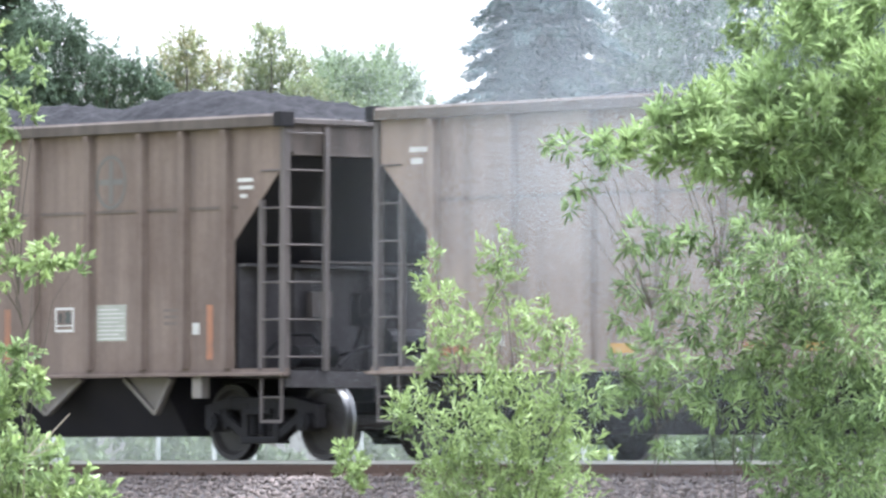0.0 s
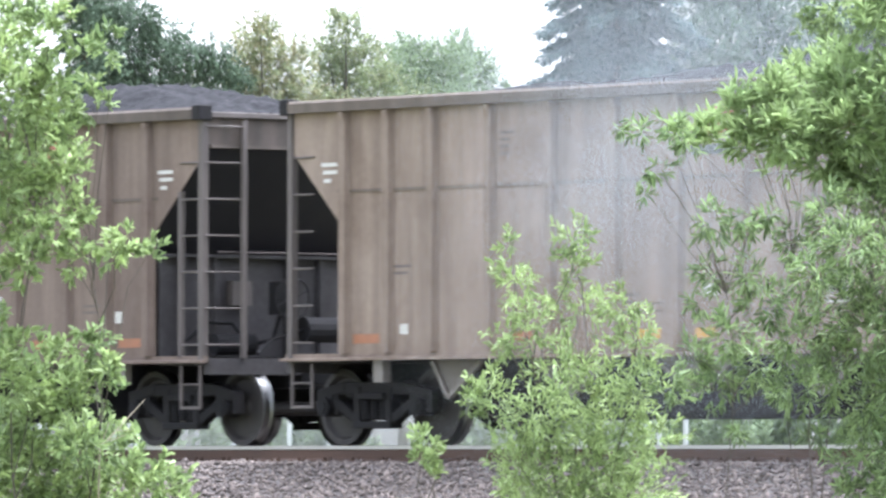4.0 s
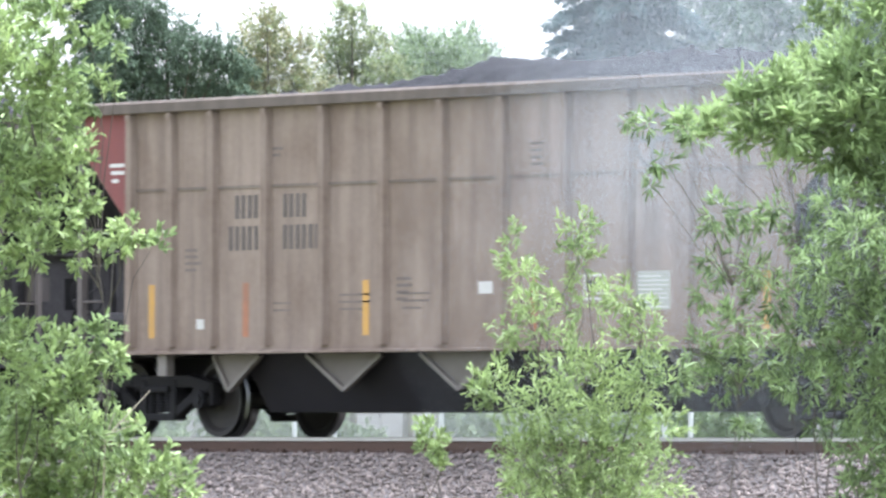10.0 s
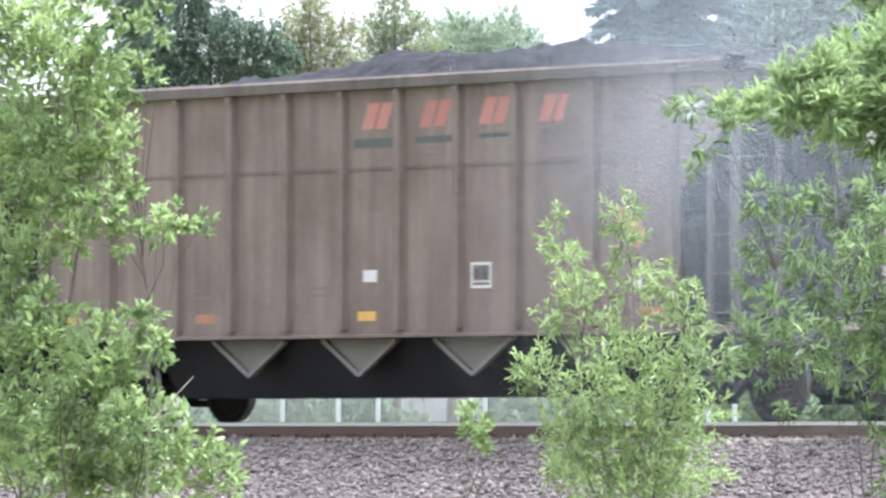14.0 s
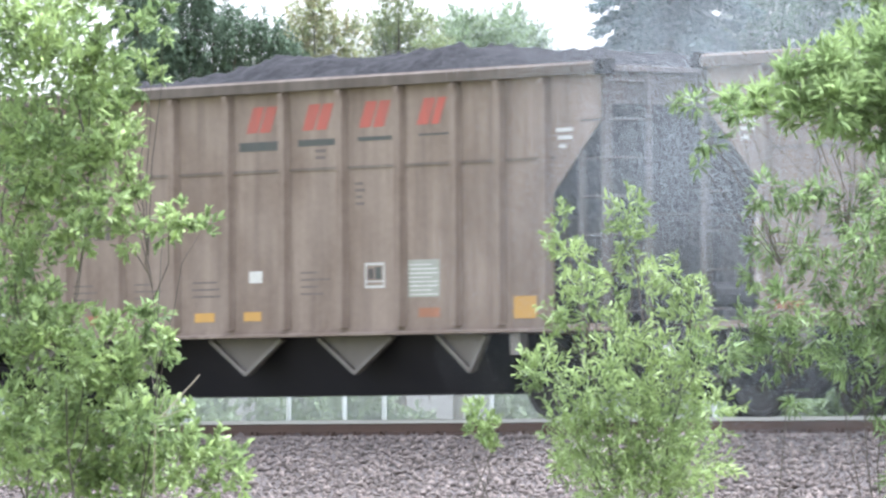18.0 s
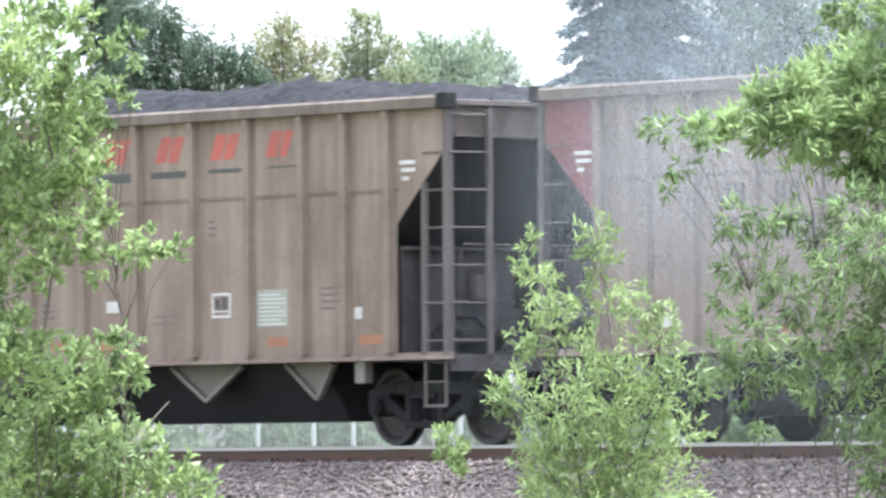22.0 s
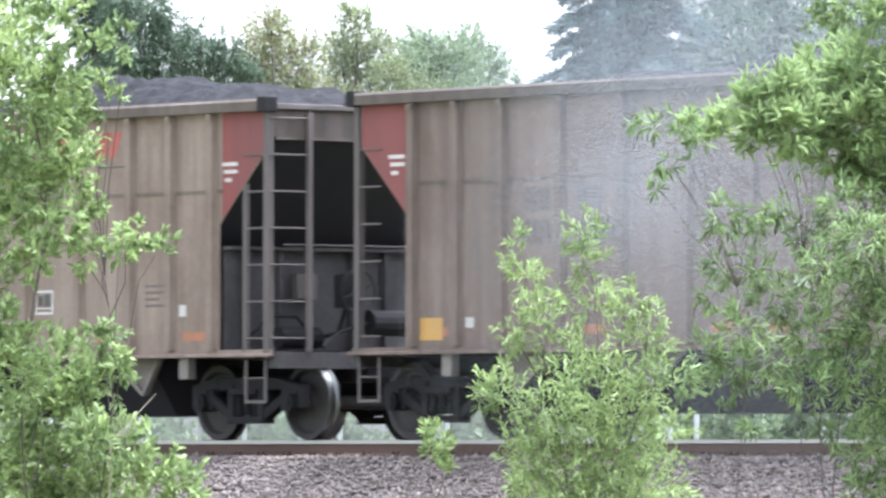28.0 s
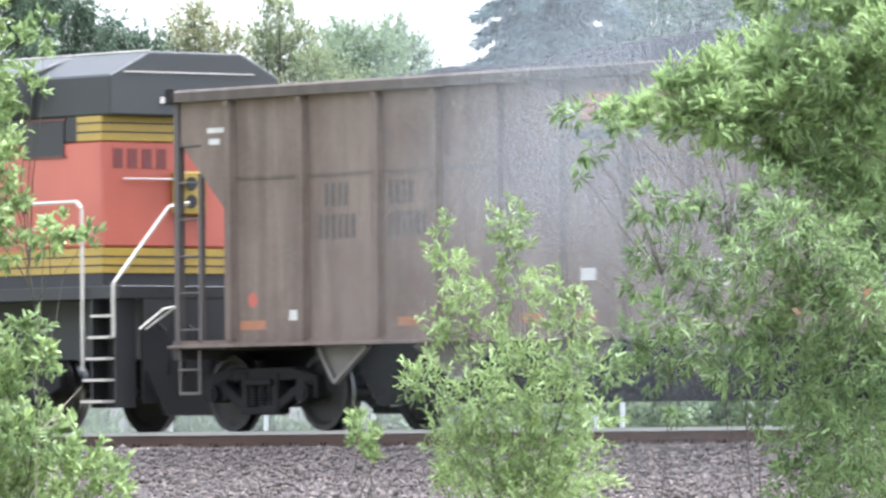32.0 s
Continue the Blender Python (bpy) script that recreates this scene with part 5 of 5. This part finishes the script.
# bushes between the camera and the railway
bush("leafy_shrub", (42.34, -35.44, -2.0), TURN, [
    (-0.12, 2.1, 0.2), (0.15, 2.13, 0.14), (-0.43, 1.98, 0.28), (-0.12, 1.77, 0.28), (0.1, 1.78, 0.17), (0.2, 1.62, 0.15), (0.09, 1.5, 0.24), (0.24, 1.36, 0.13), (-0.18, 1.31, 0.26), (0.15, 1.2, 0.18), (-0.16, 0.98, 0.2), (0.05, 0.85, 0.13), (0.31, 0.87, 0.1),
    (0.46, 0.91, 0.09), (0.57, 0.96, 0.1), (0.66, 0.9, 0.08), (0.16, 1.0, 0.12), (0.32, 1.1, 0.08), (-0.3, 0.72, 0.18), (-0.36, 0.42, 0.2), (-0.16, 0.5, 0.12), (-0.12, 0.27, 0.22), (0.12, 0.32, 0.14), (0.34, 0.4, 0.12), (0.38, 0.22, 0.13), (0.22, 0.12, 0.15), (0.46, 0.3, 0.08),
    (0.06, 0.03, 0.24), (0.3, -0.12, 0.14), (0.46, -0.2, 0.18), (0.62, -0.34, 0.19), (-0.12, -0.31, 0.33), (0.8, -0.43, 0.14), (0.24, -0.46, 0.31), (0.46, 2.03, 0.09), (0.34, 1.98, 0.08), (0.36, 1.74, 0.1), (-0.46, 1.31, 0.34), (-0.5, 0.3, 0.22), (-0.46, -0.16, 0.34)],
    (-0.3, 0.0, 0.3), LEAF_L, 0.06, 0.42, "tall green leafy shrub with a bright twig reaching out", 41, 0.88, 8, wood=0.6)
twigs = tagged(empty("dry_twigs"), "bare pale dry twigs beside the leafy shrub", "twigs")
twigs.matrix_basis = pose(42.34, -35.44, -2.0, 0, 0, TURN)
for a, b, r in (((0.36, -0.1, 0.0), (0.42, -0.12, 1.86), 0.008), ((0.42, -0.12, 1.86), (0.66, -0.1, 2.12), 0.005), ((0.42, -0.12, 1.86), (0.47, -0.13, 2.0), 0.004), ((0.45, -0.12, 1.89), (0.56, -0.14, 1.93), 0.004), ((0.5, -0.11, 1.95), (0.6, -0.1, 1.96), 0.003)):
    bm = bmesh.new()
    rod(bm, a, b, r, 6, r * 0.5)
    part("twig", bm, M_TWIG, twigs)
bush("young_shrub", (40.33, -29.91, -2.0), TURN, [
    (-0.02, 1.17, 0.12), (-0.03, 0.97, 0.13), (-0.41, 1.11, 0.08), (-0.39, 0.87, 0.15), (-0.31, 0.6, 0.17), (0.0, 0.7, 0.16), (0.24, 0.7, 0.14), (-0.44, 0.53, 0.13), (0.34, 0.5, 0.17), (-0.07, 0.33, 0.2), (-0.51, 0.16, 0.16), (-0.24, 0.05, 0.23),
    (0.14, 0.12, 0.25), (0.37, 0.19, 0.18), (0.44, -0.08, 0.18), (0.07, -0.22, 0.32), (-0.37, -0.22, 0.23), (-0.27, -0.42, 0.25), (0.34, -0.39, 0.25), (-0.65, 0.16, 0.1), (0.07, -0.56, 0.4)],
    (-0.15, 0.05, 0.2), LEAF_M, 0.058, 0.27, "yellow-green young shrub with loose upright shoots", 42, 0.6, 9, rise=0.3, wood=0.8)
bush("sapling", (39.76, -30.63, -2.0), TURN, [(0.0, -0.10, 0.09), (-0.02, -0.2, 0.08), (0.03, -0.3, 0.06)], (0.0,), LEAF_M, 0.058, 0.34, "small light green sapling shoot beside the track", 43, 1.0, 9, depth=0.05)
bush("willow_shrub", (43.48, -30.76, -2.0), TURN, [
    (-0.78, 1.64, 0.06), (-0.62, 1.66, 0.11), (-0.42, 1.76, 0.14), (-0.42, 1.58, 0.12), (-0.2, 1.52, 0.12), (0.02, 1.5, 0.14), (0.24, 1.45, 0.16), (-0.24, 1.84, 0.13), (-0.2, 1.64, 0.15), (-0.02, 1.93, 0.15), (-0.04, 1.7, 0.16), (0.16, 1.95, 0.16), (0.18, 1.68, 0.18), (0.4, 1.82, 0.2),
    (0.46, 1.58, 0.17), (0.6, 1.45, 0.16), (0.3, 2.24, 0.1), (0.24, 2.4, 0.06), (0.46, 2.3, 0.16), (0.62, 2.2, 0.16), (0.4, 2.46, 0.09), (0.85, 2.0, 0.26), (0.85, 1.55, 0.24), (0.9, 2.5, 0.26), (0.62, 1.78, 0.18), (0.4, 1.3, 0.12), (0.62, 1.22, 0.14), (0.8, 1.15, 0.2), (0.14, 1.36, 0.09), (0.75, 0.8, 0.14)],
    (-0.1, 0.1, 0.4, 0.8), LEAF_R, 0.088, 0.2, "tall willow-leaved shrub with bright upright shoots", 44, 2.6, 9, rise=0.75, wood=0.45, depth=0.3, lift=0.5)
bush("ash_shrub", (43.87, -31.07, -2.0), TURN, [
    (-1.1, 1.66, 0.05), (-0.8, 1.65, 0.09), (-1.0, 1.62, 0.07), (-0.92, 1.42, 0.08), (-0.98, 1.3, 0.05), (-0.7, 1.55, 0.08), (-0.62, 1.12, 0.1), (-0.45, 1.13, 0.09), (-0.3, 1.16, 0.1), (-0.58, 0.86, 0.1), (-0.42, 0.82, 0.1), (-0.66, 0.68, 0.08),
    (-0.3, 0.68, 0.14), (-0.12, 1.02, 0.12), (-0.05, 0.82, 0.15), (0.06, 1.2, 0.14), (0.16, 1.0, 0.17), (-0.5, 0.5, 0.13), (-0.72, 0.36, 0.12), (-0.84, 0.22, 0.1), (-0.56, 0.24, 0.14), (-0.32, 0.32, 0.16), (-0.1, 0.48, 0.17), (0.12, 0.68, 0.2),
    (-0.14, 0.2, 0.14), (0.1, 0.3, 0.18), (0.3, 0.5, 0.22), (0.36, 0.86, 0.22), (0.36, 1.22, 0.2), (0.6, 1.05, 0.24), (0.6, 0.6, 0.26), (0.34, 0.1, 0.22), (0.55, 0.2, 0.26), (0.3, -0.2, 0.2), (0.56, -0.2, 0.25), (0.2, -0.45, 0.14), (0.5, -0.5, 0.25),
    (0.85, 0.8, 0.28), (0.88, 0.2, 0.28), (0.85, -0.35, 0.28), (-0.02, -0.08, 0.07), (-0.45, -0.05, 0.06)],
    (-0.45, 0.0, 0.35, 0.6), LEAF_P, 0.07, 0.2, "grey-green shrub with loose drooping leaf sprays", 45, 1.15, 8, rise=-0.1, wood=0.5, reach=(0.6, 0.95), lift=0.3, depth=0.4)
bush("dark_shrub", (42.9, -30.2, -2.0), TURN, [
    (-0.14, 2.1, 0.06), (-0.1, 2.3, 0.09), (0.08, 2.36, 0.1), (0.04, 2.16, 0.08), (0.26, 2.06, 0.1), (0.1, 2.58, 0.12), (0.36, 2.64, 0.12), (0.6, 2.6, 0.12), (0.5, 2.04, 0.1), (-0.04, 2.5, 0.08), (0.7, 2.25, 0.12)],
    (0.2, 0.45, 0.7), LEAF_D, 0.06, 0.3, "dark green shrub rising behind the willow-leaved one", 46, 1.1, 8, rise=0.3, wood=0.9, depth=0.25)


# ---- pale specks that stand in for haze, laid out from the camera ----
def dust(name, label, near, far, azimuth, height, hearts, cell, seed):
    """Fine pale specks that stand in for haze: spread evenly over a fan of directions from the camera
    and turned to face it, finer towards the plume's edge.
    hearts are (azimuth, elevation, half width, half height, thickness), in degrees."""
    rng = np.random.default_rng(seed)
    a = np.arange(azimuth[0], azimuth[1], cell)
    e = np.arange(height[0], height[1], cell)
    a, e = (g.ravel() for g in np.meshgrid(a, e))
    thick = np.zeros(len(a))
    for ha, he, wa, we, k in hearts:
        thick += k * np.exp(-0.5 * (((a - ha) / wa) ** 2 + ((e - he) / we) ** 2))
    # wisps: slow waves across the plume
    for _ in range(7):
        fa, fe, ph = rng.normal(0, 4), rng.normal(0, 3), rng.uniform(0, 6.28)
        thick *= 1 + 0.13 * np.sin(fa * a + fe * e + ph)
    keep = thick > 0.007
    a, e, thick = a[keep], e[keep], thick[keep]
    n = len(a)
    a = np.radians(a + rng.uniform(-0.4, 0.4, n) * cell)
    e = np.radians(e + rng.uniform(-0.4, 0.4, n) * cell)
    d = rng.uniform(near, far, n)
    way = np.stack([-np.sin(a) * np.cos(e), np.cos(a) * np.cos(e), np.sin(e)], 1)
    # the fan starts at the camera's own position
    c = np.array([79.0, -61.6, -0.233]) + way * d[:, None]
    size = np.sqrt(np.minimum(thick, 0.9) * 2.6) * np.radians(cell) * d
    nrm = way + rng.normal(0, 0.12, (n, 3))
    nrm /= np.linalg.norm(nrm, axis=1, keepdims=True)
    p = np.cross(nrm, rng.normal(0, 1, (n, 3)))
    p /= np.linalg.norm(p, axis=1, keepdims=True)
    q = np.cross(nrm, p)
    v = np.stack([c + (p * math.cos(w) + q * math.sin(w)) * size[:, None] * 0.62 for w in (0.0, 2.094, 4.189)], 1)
    ob = new(name, from_arrays(name, v.reshape(-1, 3), np.arange(3 * n).reshape(-1, 3), M_HAZE))
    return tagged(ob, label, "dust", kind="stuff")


# placed by camera angle, to veil the right of the view like haze
haze = dust("dust_haze", "thin pale specks standing in for haze beside the train, fitted to the camera's view", 53, 84, (47.7, 52.0), (-0.2, 4.4),
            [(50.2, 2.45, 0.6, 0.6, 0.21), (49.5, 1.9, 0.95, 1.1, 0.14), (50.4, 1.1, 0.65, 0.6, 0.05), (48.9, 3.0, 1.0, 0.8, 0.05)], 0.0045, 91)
# same for the far trees: specks that pale them in place of haze
veil = dust("dust_veil", "faint pale specks standing in for haze behind the train, fitted to the camera's view", 110, 150, (47.7, 53.0), (1.6, 4.4),
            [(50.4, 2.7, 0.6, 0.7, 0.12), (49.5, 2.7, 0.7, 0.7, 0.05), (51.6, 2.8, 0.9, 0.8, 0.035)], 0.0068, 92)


# ---- what moves ----
def motions():
    """The train rolls past to the right at a steady pace; its wheels turn while they are near."""
    times = range(33)
    for n, kind, paint, extra, car in trains:
        walk(car, [(t, pose(gap_x(t) - L_CAR * n - L_CAR / 2, 0, 0)) for t in times])
        spin(car, -L_CAR * n - L_CAR / 2, 0.457)
    walk(engine, [(t, pose(gap_x(t) - L_CAR * 31, 0, 0)) for t in times])
    spin(engine, -L_CAR * 31 - 4.6, 0.53)
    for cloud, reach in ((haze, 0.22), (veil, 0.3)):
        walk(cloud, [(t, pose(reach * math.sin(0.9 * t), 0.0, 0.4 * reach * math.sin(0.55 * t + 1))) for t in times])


def spin(car, at, radius):
    """Turns the wheelsets from the moment they come near until they are gone."""
    ta = max(0.0, (-22 - at - 2.5) / 15.55)
    tb = min(32.0, (24 - at - 2.5) / 15.55)
    if tb <= ta:
        return
    first, last = int(ta * FPS), int(tb * FPS)
    step = math.degrees(15.52 / FPS / radius)
    for truck_ in car.children:
        for w in truck_.children:
            if not w.name.startswith("wheelset"):
                continue
            p = w.location.copy()
            rows = [(k / FPS, pose(*p, 0, step * (k - first), 0)) for k in range(first, last + 1)]
            if first > 0:
                rows.insert(0, (0, pose(*p)))
            if last < 32 * FPS:
                rows.append((32, rows[-1][1]))
            walk(w, rows)


motions()
